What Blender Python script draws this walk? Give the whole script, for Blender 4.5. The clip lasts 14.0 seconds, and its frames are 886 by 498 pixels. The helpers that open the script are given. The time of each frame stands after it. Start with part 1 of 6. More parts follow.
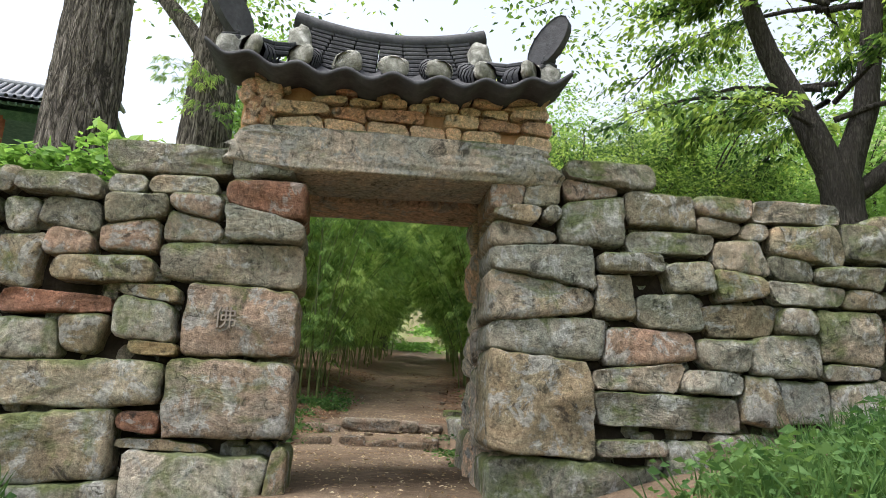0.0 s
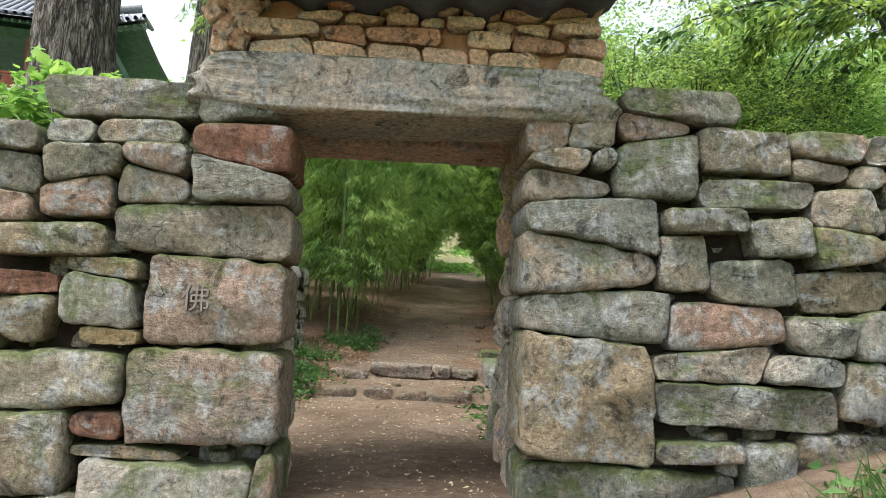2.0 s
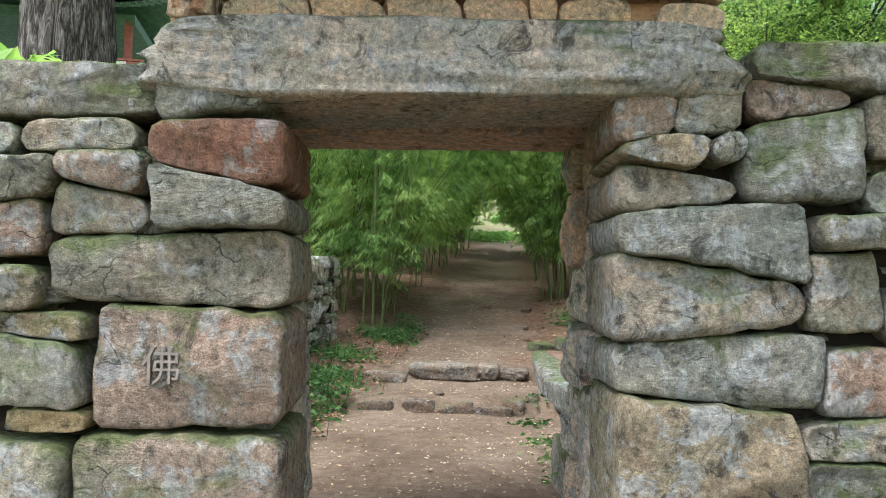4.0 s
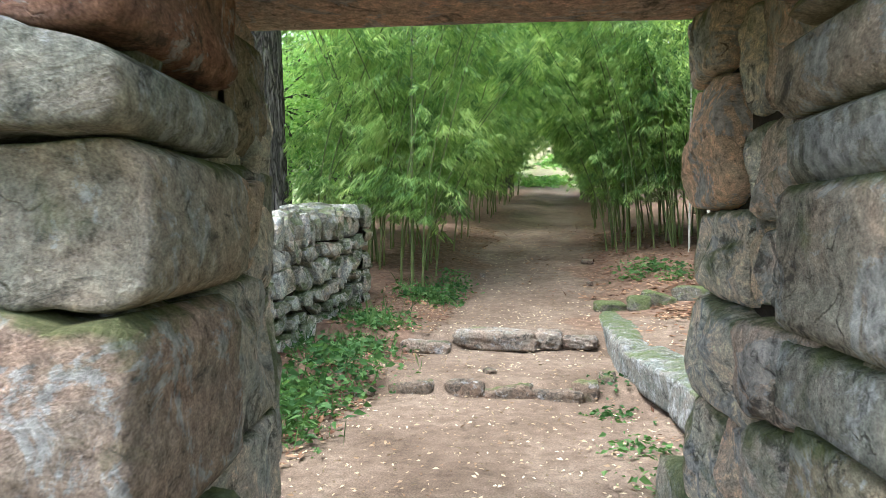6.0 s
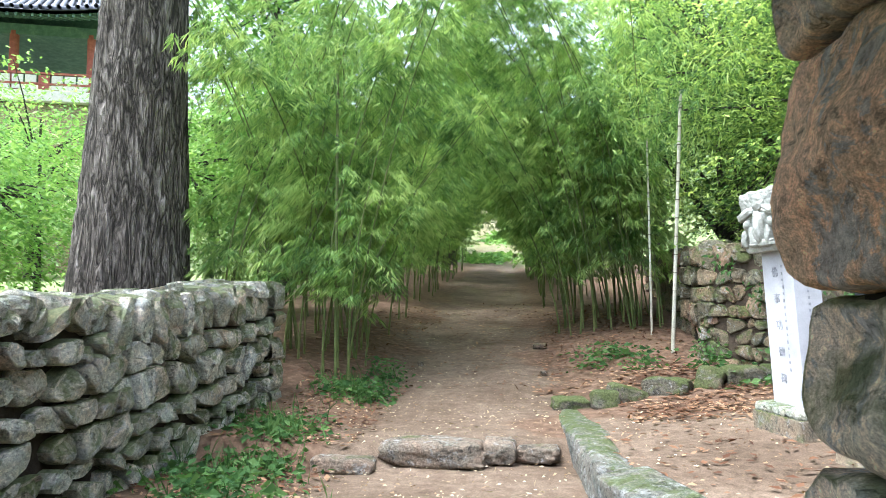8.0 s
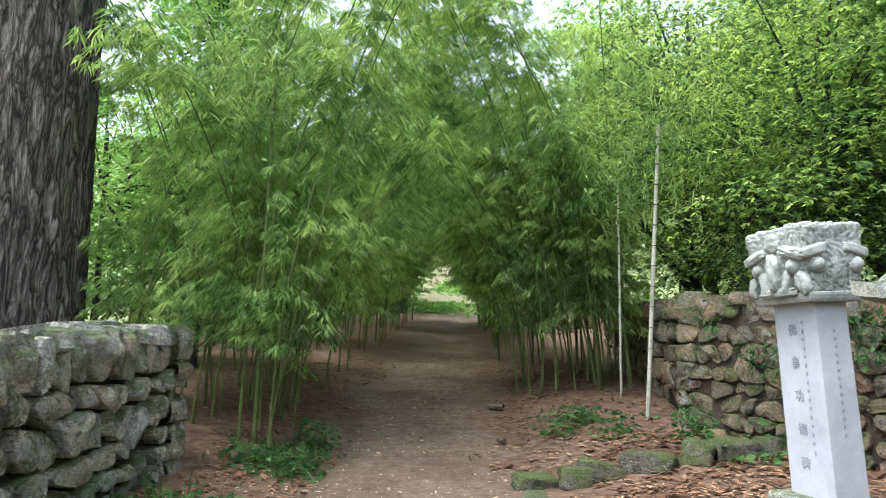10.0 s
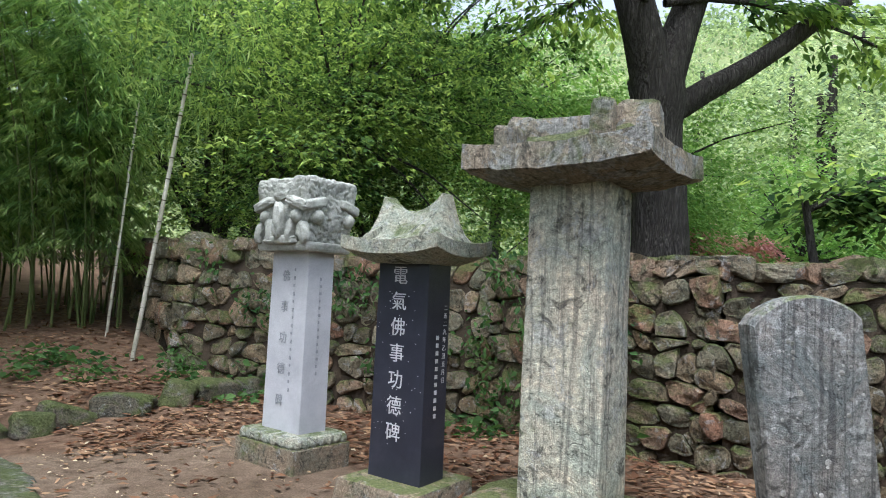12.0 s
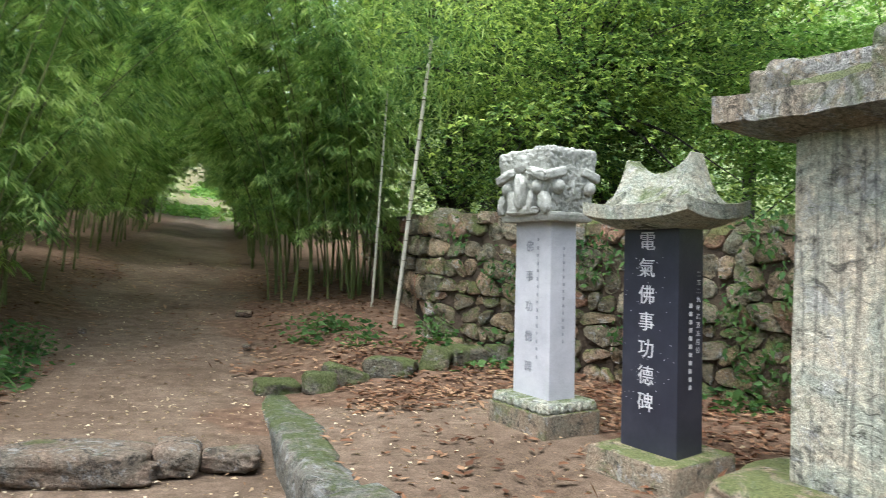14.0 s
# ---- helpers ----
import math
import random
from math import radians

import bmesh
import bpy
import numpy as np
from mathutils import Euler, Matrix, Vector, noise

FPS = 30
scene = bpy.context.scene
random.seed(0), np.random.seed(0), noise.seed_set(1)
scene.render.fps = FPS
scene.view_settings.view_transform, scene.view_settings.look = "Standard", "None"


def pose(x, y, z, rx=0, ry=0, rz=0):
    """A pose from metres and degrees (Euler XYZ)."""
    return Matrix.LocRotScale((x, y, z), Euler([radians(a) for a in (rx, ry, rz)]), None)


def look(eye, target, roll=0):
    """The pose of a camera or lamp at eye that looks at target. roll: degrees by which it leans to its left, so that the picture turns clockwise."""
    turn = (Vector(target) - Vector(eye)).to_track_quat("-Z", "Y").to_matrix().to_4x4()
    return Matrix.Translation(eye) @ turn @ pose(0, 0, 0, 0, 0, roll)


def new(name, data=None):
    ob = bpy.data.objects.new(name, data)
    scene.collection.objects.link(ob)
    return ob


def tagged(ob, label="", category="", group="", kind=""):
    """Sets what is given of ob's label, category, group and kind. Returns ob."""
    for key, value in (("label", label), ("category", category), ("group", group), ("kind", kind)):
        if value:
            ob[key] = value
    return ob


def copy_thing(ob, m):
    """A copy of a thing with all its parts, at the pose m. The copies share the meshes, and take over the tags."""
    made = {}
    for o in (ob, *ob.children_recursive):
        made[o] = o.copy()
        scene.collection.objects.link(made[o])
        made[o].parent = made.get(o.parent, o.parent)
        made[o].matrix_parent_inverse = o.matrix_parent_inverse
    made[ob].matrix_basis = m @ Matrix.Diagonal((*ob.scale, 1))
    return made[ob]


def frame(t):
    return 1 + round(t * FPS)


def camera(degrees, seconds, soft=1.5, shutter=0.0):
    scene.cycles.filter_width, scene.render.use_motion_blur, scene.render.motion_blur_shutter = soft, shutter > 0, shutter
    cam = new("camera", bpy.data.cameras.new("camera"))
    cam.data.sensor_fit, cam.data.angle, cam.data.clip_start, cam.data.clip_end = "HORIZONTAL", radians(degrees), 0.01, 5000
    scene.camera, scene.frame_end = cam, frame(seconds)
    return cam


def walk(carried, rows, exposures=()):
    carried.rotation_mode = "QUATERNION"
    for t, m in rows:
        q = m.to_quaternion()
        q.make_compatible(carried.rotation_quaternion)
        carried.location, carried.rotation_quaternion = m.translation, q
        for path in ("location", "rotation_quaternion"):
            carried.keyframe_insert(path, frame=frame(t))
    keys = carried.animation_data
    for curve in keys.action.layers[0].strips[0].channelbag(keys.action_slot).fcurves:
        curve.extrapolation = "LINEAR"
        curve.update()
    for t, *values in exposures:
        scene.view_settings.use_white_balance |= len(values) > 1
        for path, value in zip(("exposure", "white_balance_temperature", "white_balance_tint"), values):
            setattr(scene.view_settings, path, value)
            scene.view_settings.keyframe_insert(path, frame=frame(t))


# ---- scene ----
# camera and walk
cam = camera(66.8, 14.0, soft=0.7, shutter=0.2)
PATH = [
    (0, (0.175, 0.012, 0.521), (0.062, 1.959, 0.966), 2.0),
    (0.5, (0.202, 0.212, 0.566), (0.071, 2.168, 0.961), 0.7),
    (1, (0.180, 0.469, 0.745), (0.068, 2.441, 1.059), 1.7),
    (1.5, (0.203, 0.739, 0.866), (0.023, 2.721, 1.071), 1.1),
    (2, (0.220, 0.944, 0.991), (-0.008, 2.921, 1.183), 2.0),
    (2.5, (0.061, 1.219, 1.136), (-0.244, 3.192, 1.254), 0.7),
    (2.7, (0.039, 1.286, 1.195), (-0.253, 3.261, 1.309), 1.1),
    (4.8, (-0.066, 2.681, 1.407), (-0.457, 4.642, 1.400), 1.0),
    (5, (-0.096, 2.856, 1.397), (-0.501, 4.814, 1.359), 1.4),
    (5.5, (-0.149, 3.201, 1.405), (-0.603, 5.148, 1.351), 0.7),
    (6, (-0.270, 3.587, 1.411), (-0.747, 5.528, 1.341), -0.6),
    (6.5, (-0.309, 3.997, 1.408), (-0.677, 5.962, 1.344), 0.9),
    (7, (-0.335, 4.330, 1.428), (-0.719, 6.292, 1.398), 0.7),
    (7.5, (-0.422, 4.726, 1.454), (-0.754, 6.692, 1.609), 0.3),
    (7.7, (-0.425, 4.844, 1.449), (-0.755, 6.811, 1.605), -0.4),
    (9.8, (-0.568, 6.151, 1.515), (-0.763, 8.126, 1.767), -0.1),
    (10, (-0.560, 6.200, 1.490), (-0.729, 8.170, 1.793), 0.6),
    (10.5, (-0.513, 6.340, 1.421), (-0.197, 8.290, 1.735), 3.8),
    (11, (-0.478, 6.400, 1.430), (0.239, 8.237, 1.763), 3.9),
    (11.5, (-0.466, 6.399, 1.432), (0.524, 8.118, 1.689), 4.7),
    (12, (-0.464, 6.403, 1.431), (0.684, 8.027, 1.641), 4.3),
    (12.5, (-0.467, 6.394, 1.426), (0.739, 7.984, 1.559), 4.0),
    (13, (-0.466, 6.392, 1.427), (0.670, 8.035, 1.524), 3.9),
    (13.5, (-0.504, 6.402, 1.415), (0.356, 8.207, 1.465), 3.9),
    (14, (-0.494, 6.411, 1.423), (0.035, 8.338, 1.497), 3.3),
]
walk(cam, [(t, look(eye, target, roll)) for t, eye, target, roll in PATH], [(0, 1.5, 6500, 10), (2.0, 1.75, 6300, 10), (2.7, 1.9, 6200, 10), (5, 2.1, 5750, 10), (6.5, 2.6, 5700, 10), (7.5, 2.6, 5700, 10), (10, 2.05, 5800, 11), (11.5, 1.55, 5800, 11), (12.5, 1.45, 5800, 11), (14, 1.85, 6000, 10)])


# world, sun, exposure: a bright overcast summer day
world = bpy.data.worlds.new("overcast_sky")
scene.world = world
world.use_nodes = True
wn, wl = world.node_tree.nodes, world.node_tree.links
sky = wn.new("ShaderNodeTexSky")
sky.sky_type, sky.sun_disc = "NISHITA", False
sky.sun_elevation, sky.sun_rotation = radians(69), radians(232)
sky.air_density, sky.dust_density, sky.ozone_density = 1.0, 4.0, 1.0
veil = wn.new("ShaderNodeHueSaturation")
veil.inputs["Saturation"].default_value = 0.42
wl.new(sky.outputs[0], veil.inputs["Color"])
wl.new(veil.outputs[0], wn["Background"].inputs["Color"])
wn["Background"].inputs["Strength"].default_value = 0.14
sun = new("sun", bpy.data.lights.new("sun", "SUN"))
sun.data.energy, sun.data.angle, sun.data.color = 1.5, radians(28), (1.0, 0.975, 0.94)
sun.matrix_world = look((0, 0, 30), (9, 7, 0))


# ---------------------------------------------------------------- materials
def nodes_of(name, rough=0.9):
    m = bpy.data.materials.new(name)
    m.use_nodes = True
    n, l = m.node_tree.nodes, m.node_tree.links
    b = n["Principled BSDF"]
    b.inputs["Roughness"].default_value = rough
    b.inputs["Specular IOR Level"].default_value = 0.1
    return m, n, l, b


def noise_tex(n, l, vec, scale, detail=6.0, rough=0.6, dist=0.0):
    t = n.new("ShaderNodeTexNoise")
    t.inputs["Scale"].default_value = scale
    t.inputs["Detail"].default_value = detail
    t.inputs["Roughness"].default_value = rough
    t.inputs["Distortion"].default_value = dist
    l.new(vec, t.inputs["Vector"])
    return t.outputs["Fac"]


def ramp(n, l, fac, *stops):
    r = n.new("ShaderNodeValToRGB")
    e = r.color_ramp.elements
    while len(e) < len(stops):
        e.new(0.5)
    for i, (p, c) in enumerate(stops):
        e[i].position = p
        e[i].color = (*c, 1) if len(c) == 3 else c
    l.new(fac, r.inputs["Fac"])
    return r.outputs["Color"]


def mix(n, l, fac, a, b, mode="MIX"):
    x = n.new("ShaderNodeMix")
    x.data_type, x.blend_type = "RGBA", mode
    for sock, v in ((x.inputs[0], fac), (x.inputs[6], a), (x.inputs[7], b)):
        if isinstance(v, (int, float)):
            sock.default_value = v
        elif isinstance(v, tuple):
            sock.default_value = (*v, 1)
        else:
            l.new(v, sock)
    return x.outputs[2]


def maths(n, l, op, a, b=0.0, clamp=False):
    x = n.new("ShaderNodeMath")
    x.operation, x.use_clamp = op, clamp
    for i, v in enumerate((a, b)):
        if isinstance(v, (int, float)):
            x.inputs[i].default_value = v
        else:
            l.new(v, x.inputs[i])
    return x.outputs[0]


def bumped(n, l, b, height, strength, distance):
    x = n.new("ShaderNodeBump")
    x.inputs["Strength"].default_value = strength
    x.inputs["Distance"].default_value = distance
    l.new(height, x.inputs["Height"])
    l.new(x.outputs[0], b.inputs["Normal"])


def position(n):
    return n.new("ShaderNodeNewGeometry").outputs["Position"]


def stone_mat(name, tones, lichen=0.5, moss=0.3, scale=1.0, bump=0.02, streak=0.0, north=0.0):
    """Weathered field stone: a tone for each stone, mottling, pale lichen, dark stains, moss on upper sides."""
    m, n, l, b = nodes_of(name, 0.92)
    p = position(n)
    rnd = n.new("ShaderNodeObjectInfo").outputs["Random"]
    tone = ramp(n, l, rnd, *[(i / max(1, len(tones) - 1), c) for i, c in enumerate(tones)])
    big = noise_tex(n, l, p, 2.4 * scale, 6, 0.68, 1.1)
    fine = noise_tex(n, l, p, 26 * scale, 9, 0.74, 0.3)
    grit = noise_tex(n, l, p, 150 * scale, 3, 0.6)
    warm = mix(n, l, 1.0, tone, (1.10, 0.99, 0.89), "MULTIPLY")
    cold = mix(n, l, 1.0, tone, (0.80, 0.86, 0.83), "MULTIPLY")
    col = mix(n, l, ramp(n, l, big, (0.36, (0, 0, 0)), (0.62, (1, 1, 1))), warm, cold)
    shade = ramp(n, l, fine, (0.34, (0.32, 0.32, 0.31)), (0.44, (0.88, 0.88, 0.87)), (0.52, (1.1, 1.1, 1.08)), (0.64, (1.75, 1.74, 1.68)))
    col = mix(n, l, 0.85, col, shade, "MULTIPLY")
    specks = ramp(n, l, grit, (0.38, (0.45, 0.45, 0.45)), (0.6, (1.35, 1.35, 1.35)))
    col = mix(n, l, 0.45, col, specks, "MULTIPLY")
    # dark weather stains
    stain = noise_tex(n, l, p, 4.1 * scale, 10, 0.74, 0.9)
    col = mix(n, l, ramp(n, l, stain, (0.55, (0, 0, 0)), (0.62, (0.9, 0.9, 0.9))), col, mix(n, l, 0.86, col, (0.04, 0.04, 0.036)))
    # pale lichen crusts
    spot = noise_tex(n, l, p, 4.6 * scale, 10, 0.74, 0.6)
    lf = ramp(n, l, spot, (0.60 - 0.10 * lichen, (0, 0, 0)), (0.618 - 0.09 * lichen, (1, 1, 1)))
    col = mix(n, l, maths(n, l, "MULTIPLY", lf, 0.35 + 0.5 * lichen), col, ramp(n, l, fine, (0.36, (0.17, 0.18, 0.17)), (0.62, (0.56, 0.57, 0.55))))
    # green algae and moss, thicker on upper sides
    nz = n.new("ShaderNodeSeparateXYZ")
    l.new(n.new("ShaderNodeNewGeometry").outputs["Normal"], nz.inputs[0])
    up = maths(n, l, "MULTIPLY", nz.outputs["Z"], 0.22)
    if north:       # moss thrives on the side turned from the sun
        up = maths(n, l, "ADD", up, maths(n, l, "MULTIPLY", maths(n, l, "MAXIMUM", nz.outputs["Y"], 0.0), north))
    g = noise_tex(n, l, p, 2.3 * scale, 6, 0.65, 0.8)
    own = maths(n, l, "FRACT", maths(n, l, "MULTIPLY", rnd, 7.31))
    gf = maths(n, l, "ADD", maths(n, l, "ADD", g, up), maths(n, l, "MULTIPLY", maths(n, l, "SUBTRACT", own, 0.5), 0.16))
    gm = ramp(n, l, gf, (0.66 - 0.26 * moss, (0, 0, 0)), (0.80 - 0.26 * moss, (1, 1, 1)))
    col = mix(n, l, maths(n, l, "MULTIPLY", gm, 0.8), col, ramp(n, l, fine, (0.3, (0.045, 0.066, 0.02)), (0.7, (0.15, 0.19, 0.055))))
    if streak:      # dark rain streaks down the faces
        mp = n.new("ShaderNodeMapping")
        mp.inputs["Scale"].default_value = (30, 30, 0.8)
        l.new(p, mp.inputs[0])
        run = noise_tex(n, l, mp.outputs[0], 1.0, 6, 0.65, 0.4)
        col = mix(n, l, maths(n, l, "MULTIPLY", ramp(n, l, run, (0.52, (0, 0, 0)), (0.58, (1, 1, 1))), streak), col, mix(n, l, 0.8, col, (0.05, 0.052, 0.052)))
    # fine cracks
    ck = n.new("ShaderNodeTexVoronoi")
    ck.feature = "DISTANCE_TO_EDGE"
    ck.inputs["Scale"].default_value = 3.4 * scale
    wv = n.new("ShaderNodeVectorMath")
    wv.operation = "ADD"
    wn_ = n.new("ShaderNodeTexNoise")
    wn_.inputs["Scale"].default_value = 6.0
    wn_.inputs["Detail"].default_value = 5
    l.new(p, wn_.inputs["Vector"])
    l.new(p, wv.inputs[0])
    l.new(mix(n, l, 1.0, wn_.outputs["Color"], (0.4, 0.4, 0.4), "MULTIPLY"), wv.inputs[1])
    l.new(wv.outputs[0], ck.inputs["Vector"])
    crack = maths(n, l, "MULTIPLY", ramp(n, l, ck.outputs["Distance"], (0.0, (1, 1, 1)), (0.022, (0, 0, 0))), ramp(n, l, big, (0.53, (0, 0, 0)), (0.6, (0.8, 0.8, 0.8))))
    col = mix(n, l, crack, col, mix(n, l, 0.8, col, (0.02, 0.018, 0.016)))
    l.new(col, b.inputs["Base Color"])
    h = maths(n, l, "ADD", maths(n, l, "MULTIPLY", fine, 0.8), maths(n, l, "ADD", maths(n, l, "MULTIPLY", big, 1.5), maths(n, l, "MULTIPLY", grit, 0.2)))
    h = maths(n, l, "SUBTRACT", h, maths(n, l, "MULTIPLY", crack, 0.5))
    bumped(n, l, b, h, 1.0, bump * 2.6)
    return m


def mottled(name, a, b_, c, scale, rough=0.9, bump=0.01, second=6.0, spec=0.15, metallic=0.0):
    m, n, l, b = nodes_of(name, rough)
    b.inputs["Specular IOR Level"].default_value = spec
    b.inputs["Metallic"].default_value = metallic
    p = position(n)
    f1 = noise_tex(n, l, p, scale, 6, 0.65, 0.3)
    f2 = noise_tex(n, l, p, scale * second, 6, 0.7)
    col = ramp(n, l, f1, (0.3, a), (0.52, b_), (0.72, c))
    col = mix(n, l, 0.7, col, ramp(n, l, f2, (0.28, (0.62, 0.62, 0.62)), (0.7, (1.15, 1.15, 1.15))), "MULTIPLY")
    l.new(col, b.inputs["Base Color"])
    bumped(n, l, b, maths(n, l, "ADD", f1, f2), 0.8, bump)
    return m


def leaf_mat(name, a, b_, c, gloss=0.45, through_=0.45):
    """Thin leaf: reflects, and lets light through."""
    m, n, l, b = nodes_of(name, gloss)
    g = n.new("ShaderNodeNewGeometry")
    o = n.new("ShaderNodeObjectInfo")
    r = maths(n, l, "FRACT", maths(n, l, "ADD", g.outputs["Random Per Island"], o.outputs["Random"]))
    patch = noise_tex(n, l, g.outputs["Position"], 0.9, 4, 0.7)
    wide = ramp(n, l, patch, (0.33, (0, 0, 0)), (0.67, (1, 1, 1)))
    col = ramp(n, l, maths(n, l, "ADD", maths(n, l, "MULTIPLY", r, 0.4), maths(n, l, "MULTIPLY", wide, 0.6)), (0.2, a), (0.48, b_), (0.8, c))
    l.new(col, b.inputs["Base Color"])
    tr = n.new("ShaderNodeBsdfTranslucent")
    l.new(mix(n, l, 1.0, col, (1.28, 1.24, 0.85), "MULTIPLY"), tr.inputs["Color"])
    mx = n.new("ShaderNodeMixShader")
    mx.inputs[0].default_value = through_
    l.new(b.outputs[0], mx.inputs[1])
    l.new(tr.outputs[0], mx.inputs[2])
    l.new(mx.outputs[0], n["Material Output"].inputs["Surface"])
    return m


def bark_mat(name, dark, mid, pale, scale=1.0):
    m, n, l, b = nodes_of(name, 0.95)
    p = position(n)
    mp = n.new("ShaderNodeMapping")
    mp.inputs["Scale"].default_value = (9 * scale, 9 * scale, 1.35 * scale)
    l.new(p, mp.inputs[0])
    plates = noise_tex(n, l, mp.outputs[0], 1.0, 3, 0.55, 0.9)
    fine = noise_tex(n, l, mp.outputs[0], 4, 6, 0.7, 0.4)
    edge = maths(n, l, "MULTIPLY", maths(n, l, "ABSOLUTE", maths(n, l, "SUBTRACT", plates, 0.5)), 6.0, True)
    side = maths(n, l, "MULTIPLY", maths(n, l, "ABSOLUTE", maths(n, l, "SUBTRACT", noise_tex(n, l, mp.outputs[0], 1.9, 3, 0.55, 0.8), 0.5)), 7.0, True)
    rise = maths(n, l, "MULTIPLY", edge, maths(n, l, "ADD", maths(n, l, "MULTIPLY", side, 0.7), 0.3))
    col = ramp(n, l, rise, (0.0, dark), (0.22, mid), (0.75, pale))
    col = mix(n, l, 0.8, col, ramp(n, l, fine, (0.25, (0.45, 0.45, 0.45)), (0.7, (1.3, 1.3, 1.3))), "MULTIPLY")
    l.new(col, b.inputs["Base Color"])
    bumped(n, l, b, maths(n, l, "ADD", rise, maths(n, l, "MULTIPLY", fine, 0.3)), 1.0, 0.06)
    return m


GRANITE = stone_mat("field_stone", [(0.28, 0.25, 0.205), (0.42, 0.405, 0.37), (0.16, 0.165, 0.14), (0.38, 0.345, 0.28), (0.35, 0.25, 0.20), (0.25, 0.26, 0.235), (0.34, 0.28, 0.20), (0.17, 0.18, 0.155), (0.39, 0.34, 0.285), (0.21, 0.22, 0.185)], 0.7, 0.48)
REDSTONE = stone_mat("red_field_stone", [(0.24, 0.13, 0.095), (0.27, 0.16, 0.12)], 0.3, 0.1)
YELLOWSTONE = stone_mat("yellow_field_stone", [(0.34, 0.27, 0.16), (0.36, 0.29, 0.18)], 0.2, 0.0)
JAMB = stone_mat("jamb_stone", [(0.60, 0.51, 0.43), (0.58, 0.43, 0.34), (0.66, 0.60, 0.55), (0.54, 0.49, 0.44)], 0.65, 0.18)
MOSSY = stone_mat("mossy_stone", [(0.30, 0.29, 0.25), (0.36, 0.34, 0.29), (0.24, 0.23, 0.19), (0.33, 0.28, 0.22)], 0.55, 0.5, 1.5)
RUST = stone_mat("rust_stone", [(0.74, 0.52, 0.37), (0.76, 0.70, 0.60), (0.74, 0.58, 0.44), (0.76, 0.68, 0.57)], 0.8, 0.28, 1.3, north=0.42)
DRYSTONE = stone_mat("dry_wall_stone", [(0.58, 0.57, 0.52), (0.70, 0.69, 0.65), (0.42, 0.41, 0.36), (0.64, 0.61, 0.55), (0.54, 0.48, 0.41), (0.34, 0.34, 0.29)], 0.7, 0.55, 1.8)
REARSTONE = stone_mat("mortared_wall_stone", [(0.28, 0.22, 0.15), (0.17, 0.155, 0.115), (0.34, 0.26, 0.18), (0.14, 0.135, 0.10), (0.32, 0.285, 0.22), (0.30, 0.18, 0.13), (0.20, 0.195, 0.145)], 0.35, 0.5, 1.8)
OCHRE = stone_mat("ochre_stone", [(0.68, 0.47, 0.30), (0.74, 0.58, 0.42), (0.56, 0.33, 0.22), (0.78, 0.64, 0.49), (0.66, 0.44, 0.33)], 0.12, 0.0, 1.6)
LINTEL = stone_mat("lintel_stone", [(0.46, 0.43, 0.39), (0.48, 0.45, 0.405)], 0.8, 0.03, 1.2)
MUD = mottled("ochre_mud", (0.30, 0.16, 0.075), (0.46, 0.27, 0.14), (0.58, 0.37, 0.2), 5, 0.98, 0.03)
# wall core, near black: shade in the stone gaps is put into its colour
CORE = mottled("gap_shade_core", (0.02, 0.016, 0.012), (0.04, 0.032, 0.024), (0.07, 0.056, 0.042), 6, 0.98, 0.03)
# pavilion tile: haze and sky reflection are mixed into the pale grey
PALE_TILE = mottled("haze_paled_roof_tile", (0.13, 0.14, 0.155), (0.19, 0.20, 0.22), (0.26, 0.27, 0.29), 5, 0.7, 0.006)
BEDDING = mottled("bedding_earth", (0.05, 0.038, 0.027), (0.085, 0.065, 0.046), (0.12, 0.092, 0.065), 8, 0.98, 0.03)
TILE = mottled("roof_tile", (0.035, 0.037, 0.042), (0.055, 0.057, 0.064), (0.085, 0.088, 0.095), 5, 0.62, 0.006)
LIME = mottled("lime_plaster", (0.09, 0.095, 0.075), (0.28, 0.28, 0.25), (0.62, 0.62, 0.59), 11, 0.95, 0.02)
PALE_GRANITE = mottled("pale_granite", (0.42, 0.43, 0.45), (0.52, 0.53, 0.55), (0.60, 0.61, 0.62), 3, 0.65, 0.002, 60)
CARVED = mottled("carved_granite", (0.22, 0.235, 0.20), (0.38, 0.39, 0.345), (0.50, 0.51, 0.455), 9, 0.9, 0.008)
# the bluish cast is sky reflection, put into the black stone's base colour
BLACK_STONE = mottled("sky_tinted_black_stone", (0.022, 0.024, 0.036), (0.030, 0.033, 0.048), (0.045, 0.048, 0.064), 6, 0.32, 0.001, 40, 0.5)
OLD_STELE = stone_mat("old_stele_stone", [(0.47, 0.465, 0.40), (0.49, 0.485, 0.42)], 0.45, 0.26, 1.2, 0.006, 0.55)
OLD_CAP = stone_mat("old_cap_stone", [(0.33, 0.30, 0.25), (0.35, 0.32, 0.27)], 0.8, 0.35, 1.6, 0.02, 0.4)
SLATE = stone_mat("dark_slab_stone", [(0.19, 0.20, 0.205), (0.21, 0.22, 0.225)], 0.55, 0.32, 1.5, 0.006, 0.7)
GREENCAP = stone_mat("mossy_cap_stone", [(0.38, 0.395, 0.34), (0.41, 0.425, 0.37)], 0.5, 0.40, 2.2, 0.012)
PEDESTAL = stone_mat("pedestal_stone", [(0.25, 0.21, 0.165), (0.27, 0.23, 0.18)], 0.3, 0.34, 2.2, 0.008)
INK = mottled("engraved_ink", (0.26, 0.27, 0.29), (0.32, 0.33, 0.35), (0.38, 0.39, 0.41), 30, 0.9, 0.001)
